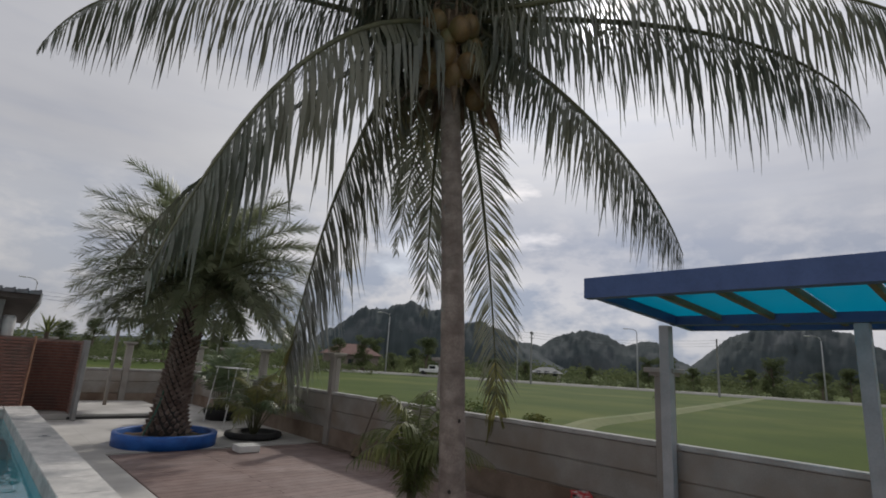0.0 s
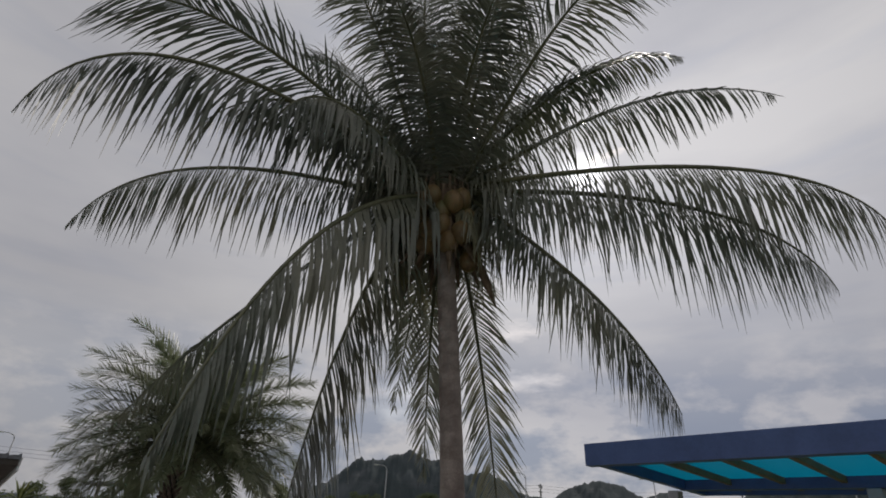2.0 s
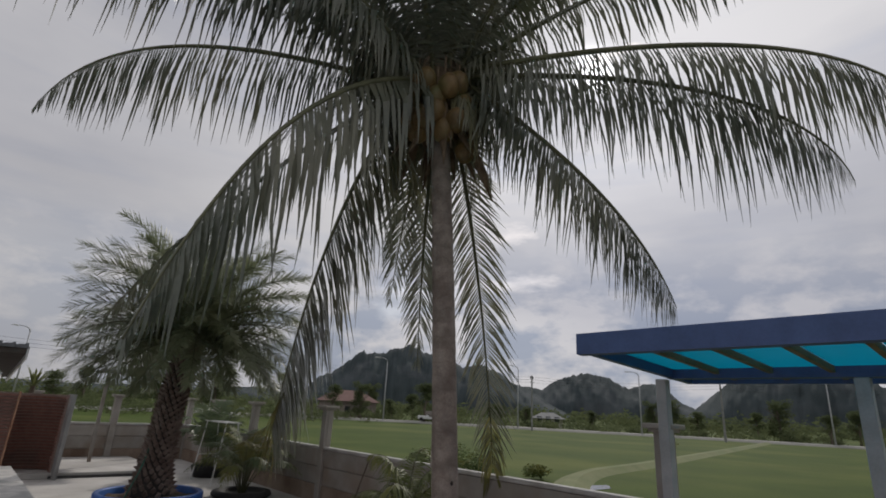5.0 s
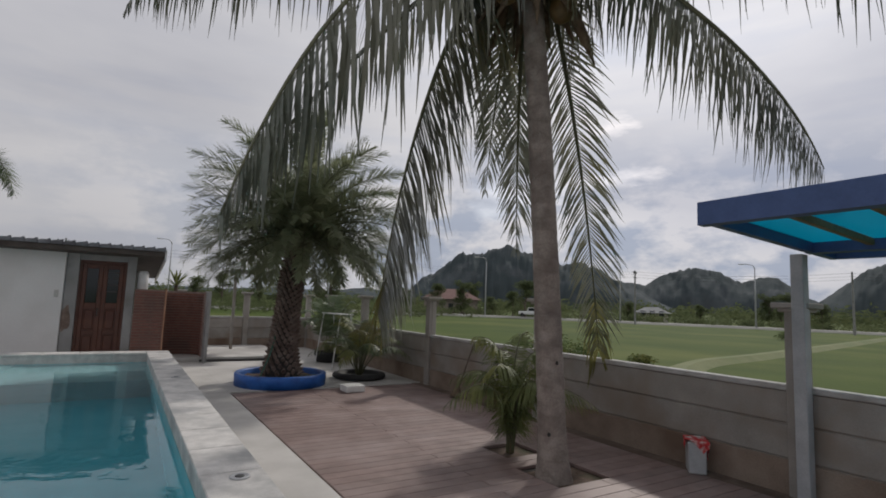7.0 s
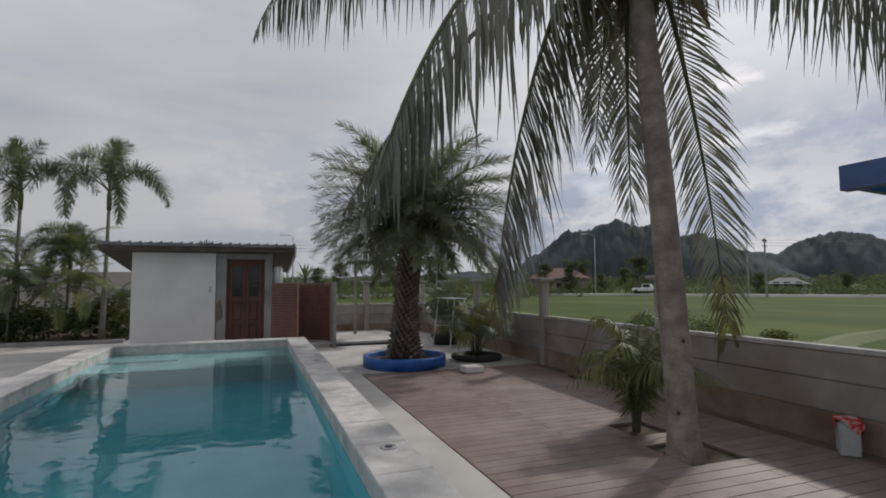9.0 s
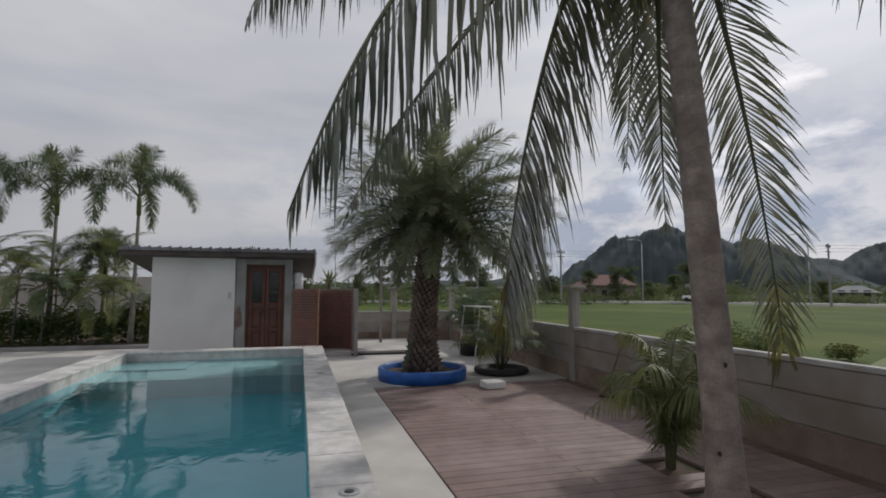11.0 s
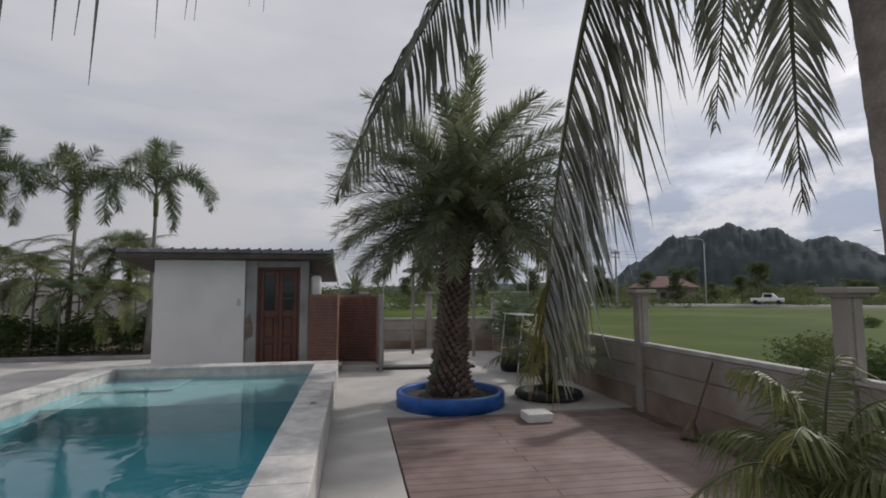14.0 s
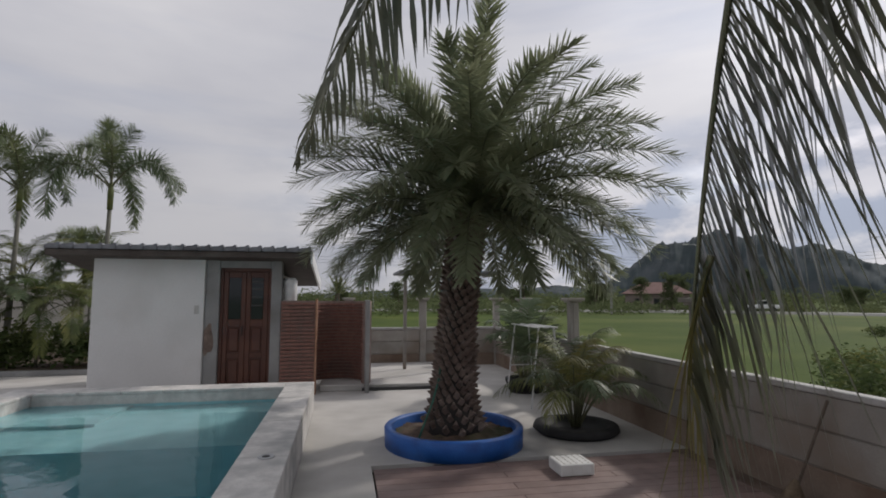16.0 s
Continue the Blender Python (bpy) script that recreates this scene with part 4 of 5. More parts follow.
part("front_beam", slope_beam(CX0 - 0.05, CX0 + 0.03, CY0, CY1, -0.10, 0.06), M["blue_steel"], canopy, "dark blue steel edge beam")
part("back_beam", slope_beam(CX1 - 0.47, CX1 - 0.38, CY0, CY1, -0.085, 0.0), M["blue_steel"], canopy, "dark blue steel beam")
part("back_beam", slope_beam(CX1 - 0.04, CX1, CY0, CY1, -0.08, 0.02), M["blue_steel"], canopy)
part("end_beam", slope_beam(CX0 + 0.03, CX1 - 0.04, CY1 - 0.06, CY1, -0.08, 0.03), M["blue_steel"], canopy)
for k in range(1, 12):
    y = CY1 - 0.03 - 0.43 * k
    part("rib", slope_beam(CX0 + 0.03, CX1 - 0.04, y - 0.02, y + 0.02, -0.05, -0.002), M["rib"], canopy, "olive brown rib")
for k in range(11):
    y = CY1 - 0.05 - 0.43 * k
    part("sheet", slope_beam(CX0 + 0.03, CX1 - 0.04, y - 0.43 + 0.005, y - 0.005, 0.002, 0.010), M["polycarb"], canopy, "translucent blue plastic sheet")

# ---- far country: road, hills, trees, houses ----
def strip(name, pts, half, z, mat, label, category):
    bm = bmesh.new()
    rows = []
    for i, p in enumerate(pts):
        a, b = Vector(pts[max(i - 1, 0)]), Vector(pts[min(i + 1, len(pts) - 1)])
        d = (b - a).normalized()
        n = Vector((-d.y, d.x))
        q = Vector(p)
        rows.append([bm.verts.new((*(q + n * s), zz)) for s, zz in ((half + 0.6, -0.6), (half, z), (-half, z), (-half - 0.6, -0.6))])
    for a, b in zip(rows, rows[1:]):
        for k in range(3):
            bm.faces.new((a[k], a[k + 1], b[k + 1], b[k]))
    return structure(name, bm, mat, label, category)


def smooth_line(pts, n):
    out = []
    p = [Vector(q) for q in pts]
    for i in range(len(p) - 1):
        p0, p1, p2, p3 = p[max(i - 1, 0)], p[i], p[i + 1], p[min(i + 2, len(p) - 1)]
        for k in range(n):
            t = k / n
            out.append(0.5 * ((2 * p1) + (p2 - p0) * t + (2 * p0 - 5 * p1 + 4 * p2 - p3) * t * t + (3 * p1 - p0 - 3 * p2 + p3) * t ** 3))
    return out + [p[-1]]


road_line = smooth_line([(-160, 118), (-60, 104), (14, 92), (55, 77), (76, 53), (93, 30), (112, -10), (130, -80)], 10)
strip("road", road_line, 2.2, -0.26, M["road"], "pale concrete country road across the fields", "road")
strip("earth_bank_1", smooth_line([(13, 9.5), (20, 13.4), (29, 15.2), (52, 20), (90, 28)], 8), 0.18, -0.36, M["earth"], "low grassy bank between rice plots", "bank")
bm = bmesh.new()
ring_v = []
for k in range(28):
    a = 2 * math.pi * k / 28
    r = 1 + 0.25 * noise.noise(Vector((math.cos(a) * 2, math.sin(a) * 2, 0)))
    ring_v.append(bm.verts.new((16.6 + 1.8 * r * math.cos(a), 11.4 + 0.5 * r * math.sin(a), -0.535)))
bm.faces.new(ring_v)
structure("pond", bm, M["dark_glass"], "small patch of still water in the rice", "water")


def hills(name, dist, ridge, seed, label, step=0.10):
    """A ridge of steep limestone hills; the skyline runs through pairs of bearing and height in degrees."""
    lo, hi = ridge[0][0], ridge[-1][0]
    xs, hs = [p[0] for p in ridge], [p[1] for p in ridge]
    bm = bmesh.new()
    n = int((hi - lo) / step)
    rows = []
    for j in range(15):
        s = (j - 9) / 9.0 if j < 9 else (j - 9) / 5.0
        row = []
        for i in range(n + 1):
            az = lo + (hi - lo) * i / n
            el = float(np.interp(az, xs, hs))
            q = Vector((az * 0.5, s * 1.5, seed))
            el *= 1 + 0.06 * noise.noise(q * 1.6) + 0.05 * noise.noise(q * 5.0) + 0.025 * noise.noise(q * 14)
            prof = (1 - abs(s)) ** 0.5 if s < 0 else 1 - s * s
            prof *= 1 + (0.08 * noise.noise(q * 3.0 + Vector((0, s * 4, 3))) if -1 < s < 0 else 0.0)
            d = dist * (1 + 0.12 * s + 0.014 * noise.noise(q * 2.5) + 0.004 * noise.noise(q * 8))
            row.append(bm.verts.new((d * math.sin(radians(az)), d * math.cos(radians(az)), -3 + d * math.tan(radians(el)) * max(prof, 0.0))))
        rows.append(row)
    for a, b in zip(rows, rows[1:]):
        for k in range(n):
            bm.faces.new((a[k], a[k + 1], b[k + 1], b[k]))
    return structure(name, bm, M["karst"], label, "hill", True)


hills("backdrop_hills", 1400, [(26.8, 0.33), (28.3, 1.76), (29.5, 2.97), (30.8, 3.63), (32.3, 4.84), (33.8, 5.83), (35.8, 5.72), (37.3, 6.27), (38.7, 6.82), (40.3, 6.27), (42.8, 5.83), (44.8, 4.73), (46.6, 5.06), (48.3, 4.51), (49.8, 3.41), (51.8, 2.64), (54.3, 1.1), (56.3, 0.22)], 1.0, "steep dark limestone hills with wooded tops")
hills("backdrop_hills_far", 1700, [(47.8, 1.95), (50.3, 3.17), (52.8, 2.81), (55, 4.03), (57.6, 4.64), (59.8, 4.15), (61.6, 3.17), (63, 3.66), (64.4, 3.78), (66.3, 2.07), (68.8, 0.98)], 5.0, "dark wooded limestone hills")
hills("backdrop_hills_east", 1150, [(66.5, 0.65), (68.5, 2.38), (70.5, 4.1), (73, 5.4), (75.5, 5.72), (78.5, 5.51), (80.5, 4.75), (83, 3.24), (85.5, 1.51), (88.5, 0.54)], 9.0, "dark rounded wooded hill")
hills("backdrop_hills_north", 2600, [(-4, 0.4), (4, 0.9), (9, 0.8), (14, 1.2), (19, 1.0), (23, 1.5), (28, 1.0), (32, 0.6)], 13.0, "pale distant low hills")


def leaf_cloud(bm, c, r, n, size, rnd, flat=0.3):
    """Small leaf blades scattered through a lumpy mass."""
    c = Vector(c)
    for _ in range(n):
        d = Vector((rnd.gauss(0, 1), rnd.gauss(0, 1), rnd.gauss(0, 1))).normalized()
        k = rnd.random() ** 0.4 * (0.75 + 0.45 * noise.noise(d * 1.7 + c))
        p = c + Vector((d.x * r[0], d.y * r[1], d.z * r[2])) * k
        a = Vector((rnd.gauss(0, 1), rnd.gauss(0, 1), rnd.gauss(0, flat))).normalized()
        b = a.cross(Vector((rnd.gauss(0, 1), rnd.gauss(0, 1), rnd.gauss(0, 1)))).normalized()
        s = size * rnd.uniform(0.6, 1.3)
        q = [p - a * s, p - b * s * 0.4, p + a * s, p + b * s * 0.4]
        bm.faces.new([bm.verts.new(v) for v in q])
    return bm


def tree(seed, h, label):
    rnd = random.Random(seed)
    t = thing("tree", (0, 0, -0.55), label, "tree", "roadside trees")
    bm = tube_bm([(0, 0, 0), (0.1, 0.05, h * 0.3), (0.05 + rnd.uniform(-0.3, 0.3), 0.1, h * 0.65)], [h * 0.03, h * 0.022, h * 0.01], 7)
    for k in range(5):
        a = rnd.uniform(0, 6.28)
        tube_bm([(0.07, 0.05, h * (0.3 + 0.06 * k)), (0.2 * h * math.cos(a), 0.2 * h * math.sin(a), h * (0.52 + 0.06 * k))], [h * 0.012, h * 0.005], 5, bm)
    part("trunk", bm, M["bark"], t)
    bm = bmesh.new()
    for k in range(15):
        a = rnd.uniform(0, 6.28)
        z = rnd.uniform(0.14, 0.9)
        rr = rnd.uniform(0.05, 0.30) * h * (1.1 - 0.6 * z)
        leaf_cloud(bm, (rr * math.cos(a), rr * math.sin(a), h * z), (h * 0.17, h * 0.17, h * 0.13), 240, h * 0.022, rnd)
    part("crown", bm, M["tree_leaf"], t)
    return t


r5 = random.Random(77)
protos = [tree(1, 6.0, "leafy green roadside tree"), tree(2, 7.5, "tall green roadside tree with an open crown"), tree(3, 4.2, "low round green roadside tree")]
places = [(51, 84), (58, 86), (66, 88), (46, 90), (36, 99), (64, 84), (62, 72), (48, 92), (82, 66), (96, 40), (104, 30), (100, 48), (18, 112), (2, 112), (-20, 120), (74, 90), (88, 80), (40, 118), (118, 22),
          (120, 60), (110, 5), (125, 40), (56, 112), (28, 125), (-45, 125), (-70, 118), (10, 80), (23, 86), (128, 8), (105, 14), (99, 22), (112, 52),
          (92, 58), (85, 75), (70, 100)]
for k, (x, y) in enumerate(places):
    p = protos[k % 3]
    s = r5.uniform(0.95, 1.45)
    m = Matrix.Translation((x, y, -0.55)) @ Matrix.Rotation(r5.uniform(0, 6.28), 4, "Z")
    if k < 3:
        p.matrix_basis = m
    else:
        q = copy_thing(p, m)
        q.scale = (s, s, s * r5.uniform(0.65, 0.9))
bm = bmesh.new()
for p in road_line:
    for _ in range(5):
        o = Vector((r5.uniform(-4, 16), r5.uniform(3, 16)))
        leaf_cloud(bm, (p.x + o.x, p.y + o.y, 0.1), (2.6, 1.6, r5.uniform(0.7, 1.7)), 110, 0.22, r5)
for k in range(90):
    leaf_cloud(bm, (-40 + k * 1.0 + r5.uniform(-1, 1), 74 + r5.uniform(-8, 9), 0.2), (2.4, 1.8, r5.uniform(0.9, 2.1)), 120, 0.22, r5)
for az in range(-62, 100, 2):
    for _ in range(4):
        d = r5.uniform(170, 320)
        a = radians(az + r5.uniform(-1.5, 1.5))
        leaf_cloud(bm, (d * math.sin(a), d * math.cos(a), 1.2), (9, 6, r5.uniform(2.5, 6.5)), 150, 0.75, r5)
tagged(mesh_ob("far_woodland", bm, M["tree_leaf"]), "band of green scrub and trees along the road", "woodland", "", "stuff")
bm = bmesh.new()
for x, y, rx, h in ((11.3, 12.4, 1.2, 0.85), (13.0, 13.9, 1.3, 0.85), (14.4, 15.2, 1.2, 0.7), (12.2, 13.0, 0.9, 0.62), (12.5, 12.1, 0.85, 0.70), (13.2, 12.6, 0.9, 0.66), (17.2, 13.6, 0.8, 0.3), (8.6, 10.4, 1.1, 0.45), (9.8, 11.2, 1.2, 0.5), (8.0, 9.3, 0.8, 0.4), (33, 30, 1.0, 0.4), (50, 24, 1.2, 0.5)):
    leaf_cloud(bm, (x, y, -0.45 + h * 0.6), (rx, rx * 0.8, h), int(900 * rx), 0.065, r5)
tagged(mesh_ob("field_weeds", bm, M["shrub"]), "clumps of weeds at the edge of the rice", "weeds", "", "stuff")



def far_house(x, y, w, d, h, rot, wall, roof, name, label):
    t = thing(name, (x, y, -0.5), label, "house")
    part("wall", box_bm(-w / 2, w / 2, -d / 2, d / 2, 0, h), M[wall], t)
    bm = bmesh.new()
    o = 0.7
    v = [bm.verts.new(p) for p in ((-w / 2 - o, -d / 2 - o, h), (w / 2 + o, -d / 2 - o, h), (w / 2 + o, d / 2 + o, h), (-w / 2 - o, d / 2 + o, h), (-w * 0.22, 0, h + w * 0.2), (w * 0.22, 0, h + w * 0.2))]
    for q in ((0, 1, 5, 4), (1, 2, 5), (2, 3, 4, 5), (3, 0, 4), (3, 2, 1, 0)):
        bm.faces.new([v[i] for i in q])
    part("roof", bm, M[roof], t)
    for k in (-0.3, 0.0, 0.3):
        win = part("window", box_bm(w * k - 0.5, w * k + 0.5, -d / 2 - 0.05, -d / 2 + 0.1, 0.9, 2.1), M["dark_glass"], t)
    t.rotation_euler.z = rot
    return t


far_house(61, 95, 11, 8, 3.0, -0.55, "house_wall", "house_roof", "farmhouse", "pale pink farmhouse with a red hipped roof")
far_house(97, 72, 6, 4.5, 1.7, -0.9, "wall_beige", "shed_roof", "shed", "low shed with a grey metal roof")


def street_lamp(x, y, h, rot):
    t = thing("street_lamp", (x, y, -0.5), "tall grey street lamp with a curved arm beside the road", "street lamp", "street lamps")
    part("pole", tube_bm([(0, 0, 0), (0, 0, h * 0.5), (0, 0, h - 0.5)], [0.13, 0.10, 0.07], 8), M["grey_steel"], t, "", True)
    part("arm", tube_bm([(0, 0, h - 0.5), (0.15, 0, h - 0.1), (0.6, 0, h + 0.12), (1.5, 0, h + 0.2)], [0.07, 0.06, 0.05, 0.045], 6), M["grey_steel"], t, "", True)
    part("lamp_head", box_bm(1.35, 2.15, -0.14, 0.14, h + 0.10, h + 0.24, 0.04), M["white_metal"], t, "pale lamp head")
    t.rotation_euler.z = rot


for x, y, h, r in ((55.3, 74.8, 10.2, 2.7), (82, 43, 9.5, 2.2), (7, 90, 10, 3.3), (-36, 98, 10, 3.3), (96, 21, 9.5, 2.0), (70, 58, 9.8, 2.4), (30, 84, 10, 3.0)):
    street_lamp(x, y, h, r)


def power_pole(x, y, rot, h=8.0):
    t = thing("power_pole", (x, y, -0.5), "grey concrete power pole with crossarms", "power pole", "power poles")
    part("pole", tube_bm([(0, 0, 0), (0, 0, h)], [0.16, 0.10], 8), M["grey_render"], t)
    for z in (h - 0.5, h - 1.1):
        part("crossarm", box_bm(-0.9, 0.9, -0.05, 0.05, z, z + 0.12), M["grey_render"], t)
    for k in (-0.8, -0.3, 0.3, 0.8):
        part("insulator", box_bm(k - 0.05, k + 0.05, -0.05, 0.05, h - 0.38, h - 0.15, 0.02), M["dark_gap"], t)
    t.rotation_euler.z = rot


poles = [(-95, 84), (-50, 80), (-5, 76), (38, 70), (66, 52), (80, 30), (92, 4)]
for x, y in poles:
    power_pole(x, y, 0.4)
for zc in (7.3, 6.9, 6.5):
    for (x0, y0), (x1, y1) in zip(poles, poles[1:]):
        bm = tube_bm([(x0 + (x1 - x0) * t, y0 + (y1 - y0) * t, zc - 2.2 * t * (1 - t)) for t in [i / 8 for i in range(9)]], [0.012] * 9, 4)
        tagged(mesh_ob("power_line", bm, M["dark_gap"]), "thin dark overhead power line between poles", "cable", "power lines")


def pickup(x, y, rot):
    t = thing("pickup_truck", (x, y, -0.22), "white pickup truck parked on the road", "truck")
    bm = box_bm(-2.3, 2.3, -0.85, 0.85, 0.45, 1.05, 0.1)
    part("body", bm, M["car_white"], t)
    bm = bmesh.new()
    v = [bm.verts.new(p) for p in [(a, s, z) for s in (-0.75, 0.75) for a, z in ((-0.7, 1.05), (1.45, 1.05), (0.8, 1.80), (-0.5, 1.82))]]
    for q in ((0, 1, 2, 3), (7, 6, 5, 4), (0, 4, 5, 1), (1, 5, 6, 2), (2, 6, 7, 3), (3, 7, 4, 0)):
        bm.faces.new([v[i] for i in q])
    part("cab", bm, M["car_white"], t)
    for s in (-0.76, 0.76):
        part("side_window", box_bm(-0.4, 0.75, s - 0.012, s + 0.012, 1.15, 1.68), M["dark_glass"], t, "dark side window")
        for a in (-1.6, 1.6):
            w = tube_bm([(a, s * 1.1 - 0.1, 0.36), (a, s * 1.1 + 0.1, 0.36)], [0.36, 0.36], 16)
            part("wheel", w, M["rubber"], t)
    t.rotation_euler.z = rot
    t.scale = (0.9, 0.9, 0.9)


pickup(61.6, 70.0, -0.84)

# ---- garden bed beyond the paving ----
structure("bed_soil", box_bm(-14, -2.5, 17.25, 25.8, 0.0, 0.06), M["soil"], "dark planting bed soil", "soil")
structure("bed_kerb", box_bm(-14, -2.4, 17.07, 17.25, 0.0, 0.10, 0.012), M["grey_render"], "low grey cement kerb of the planting bed", "kerb")
structure("wall_north", box_bm(-30, -3.0, 26.2, 26.4, -0.6, 2.1), M["wall_beige"], "long pale beige boundary wall behind the plants", "wall")
structure("wall_west", box_bm(-14.2, -14.0, -9, 26.2, -0.6, 2.0), M["wall_beige"], "pale beige boundary wall", "wall")


def foxtail(x, y, h, seed, label, s=1.0):
    rnd = random.Random(seed)
    t = thing("foxtail_palm", (x, y, 0.05), label, "palm tree", "garden palms")
    part("trunk", tube_bm([(0, 0, -0.05), (0.0, 0, 0.4), (0.03, 0, h * 0.5), (0.05, 0.02, h)], [0.11, 0.075, 0.055, 0.042], 12), M["fox_trunk"], t, "slim pale ringed trunk", True)
    part("crownshaft", tube_bm([(0.05, 0.02, h - 0.05), (0.05, 0.02, h + 0.35), (0.05, 0.02, h + 0.6)], [0.058, 0.065, 0.03], 10), M["young_leaf"], t, "smooth green crownshaft", True)
    for k in range(8):
        a = k * 2.39996 + rnd.uniform(-0.25, 0.25)
        el = math.radians((82, 62, 54, 44, 38, 28, 22, 14)[k])
        bend = (0.3, 0.95, 1.1, 1.25, 1.35, 1.4, 1.5, 1.55)[k]
        hd = Vector((math.cos(a), math.sin(a), 0))
        c = Vector((0.05, 0.02, h + 0.45))
        ln = s * rnd.uniform(2.1, 2.5) * (0.62 if k == 0 else 1.0)
        mid = c + (hd * math.cos(el) + Vector((0, 0, math.sin(el)))) * ln * 0.5
        tip = mid + (hd * math.cos(el - bend) + Vector((0, 0, math.sin(el - bend)))) * ln * 0.5
        frond(t, c, mid, tip, rnd, count=190, length=0.38, width=0.019, sag=0.25, r0=0.022, leaf="fox_leaf", plumose=3.1, start=0.16, spread=1.1)


foxtail(-3.0, 17.5, 3.6, 5, "slim foxtail palm with bushy plume-like fronds beside the bath house")
foxtail(-5.35, 18.5, 3.65, 6, "slim foxtail palm with bushy plume-like fronds and hanging leaves")
foxtail(-7.5, 18.4, 4.0, 8, "slim foxtail palm with bushy plume-like fronds")
foxtail(-4.6, 20.2, 2.0, 9, "young foxtail palm among shrubs", 0.7)


def areca(x, y, h, seed, leaf, label):
    """A slim palm with a bare stem and a small arching head."""
    rnd = random.Random(seed)
    t = thing("areca_palm", (x, y, 0.05), label, "palm", "bed palms")
    st = h * rnd.uniform(0.30, 0.55)
    lean = Vector((rnd.uniform(-0.08, 0.08), rnd.uniform(-0.05, 0.05), 0))
    part("stem", tube_bm([(0, 0, 0), lean * 0.4 + Vector((0, 0, st * 0.5)), lean + Vector((0, 0, st))], [0.035, 0.026, 0.02], 7), M["fox_trunk"], t, "thin pale stem", True)
    top = lean + Vector((0, 0, st - 0.02))
    for k in range(11):
        a = k * 2.39996 + rnd.uniform(-0.3, 0.3)
        hd = Vector((math.cos(a), math.sin(a), 0))
        el = radians((80, 68, 60, 53, 47, 41, 35, 29, 22, 14, 5)[k])
        ln = h * rnd.uniform(0.42, 0.55)
        mid = top + (hd * math.cos(el) + Vector((0, 0, math.sin(el)))) * ln * 0.5
        tip = mid + (hd * math.cos(el - 1.1) + Vector((0, 0, math.sin(el - 1.1)))) * ln * 0.5
        frond(t, top, mid, tip, rnd, count=52, length=0.34, width=0.017, sag=0.6, r0=0.012, leaf=leaf, start=0.25, fold=0.3)
    return t


r6 = random.Random(41)
for k, (x, y, h) in enumerate(((-2.75, 18.3, 1.7), (-3.7, 17.9, 1.9), (-4.5, 18.1, 2.3), (-5.2, 17.8, 1.7), (-5.9, 17.9, 2.2), (-6.9, 18.3, 2.5), (-7.7, 17.8, 1.9), (-8.6, 17.6, 2.3), (-9.8, 18.0, 2.6), (-11, 18.2, 2.4), (-4.0, 19.3, 2.6), (-5.6, 19.6, 2.7), (-7.4, 19.8, 2.9), (-9.2, 19.8, 3.0), (-12.3, 18.4, 2.5), (-10.6, 17.0 + 0.7, 1.5))):
    areca(x, y, h * 1.5, 100 + k, ("fox_leaf", "young_leaf", "shrub")[k % 3], ("green feathery garden palm in the planting bed", "yellow-green feathery garden palm in the planting bed", "dark green feathery garden palm in the bed")[k % 3])
bm = bmesh.new()
for k in range(56):
    x = -13.5 + k * 0.205
    leaf_cloud(bm, (x, 17.85 + r6.uniform(-0.1, 1.1), 0.5), (0.42, 0.35, r6.uniform(0.55, 1.05)), 190, 0.085, r6)
tagged(mesh_ob("bed_shrubs", bm, M["shrub"]), "dense low dark green shrubs along the bed kerb", "shrubs", "", "stuff")
bm = bmesh.new()
for k in range(18):
    leaf_cloud(bm, (-13.5 + k * 0.66, 22 + r6.uniform(-1.5, 3), r6.uniform(0.3, 0.6)), (0.8, 0.6, r6.uniform(0.4, 0.7)), 130, 0.13, r6)
tagged(mesh_ob("bed_bushes", bm, M["tree_leaf"]), "green bushes at the back of the bed", "bushes", "", "stuff")
pot = thing("terracotta_pot", (-7.05, 16.55, 0), "terracotta pot with a leafy plant on the paving", "plant pot")
part("pot", lathe_bm([(0.0, 0.0), (0.13, 0.0), (0.19, 0.28), (0.21, 0.30), (0.21, 0.34), (0.17, 0.34), (0.16, 0.26), (0.0, 0.26)], 20), M["terracotta"], pot, "", True)
bm = bmesh.new()
leaf_cloud(bm, (0, 0, 0.55), (0.25, 0.25, 0.28), 110, 0.09, r6)
part("plant", bm, M["shrub"], pot)

# spiky plant behind the brick screen
spike = thing("spiky_plant", (2.15, 15.75, 0.1), "spiky yellow-green plant behind the brick wall", "plant")
bm = bmesh.new()
for k in range(46):
    a, el = r6.uniform(0, 6.28), radians(r6.uniform(15, 82))
    d = Vector((math.cos(a) * math.cos(el), math.sin(a) * math.cos(el), math.sin(el)))
    s = Vector((-math.sin(a), math.cos(a), 0))
    ln = r6.uniform(0.4, 0.7)
    b = Vector((0, 0, 1.60))
    rows = [(bm.verts.new(b + d * ln * t - s * w - Vector((0, 0, 0.16 * t * t))), bm.verts.new(b + d * ln * t + s * w - Vector((0, 0, 0.16 * t * t)))) for t, w in ((0.05, 0.012), (0.4, 0.022), (0.75, 0.014), (1.0, 0.001))]
    for p, q in zip(rows, rows[1:]):
        bm.faces.new((p[0], p[1], q[1], q[0]))
part("leaves", bm, M["young_leaf"], spike)
part("stem", tube_bm([(0, 0, 0), (0, 0, 1.63)], [0.05, 0.045], 8), M["bark"], spike)

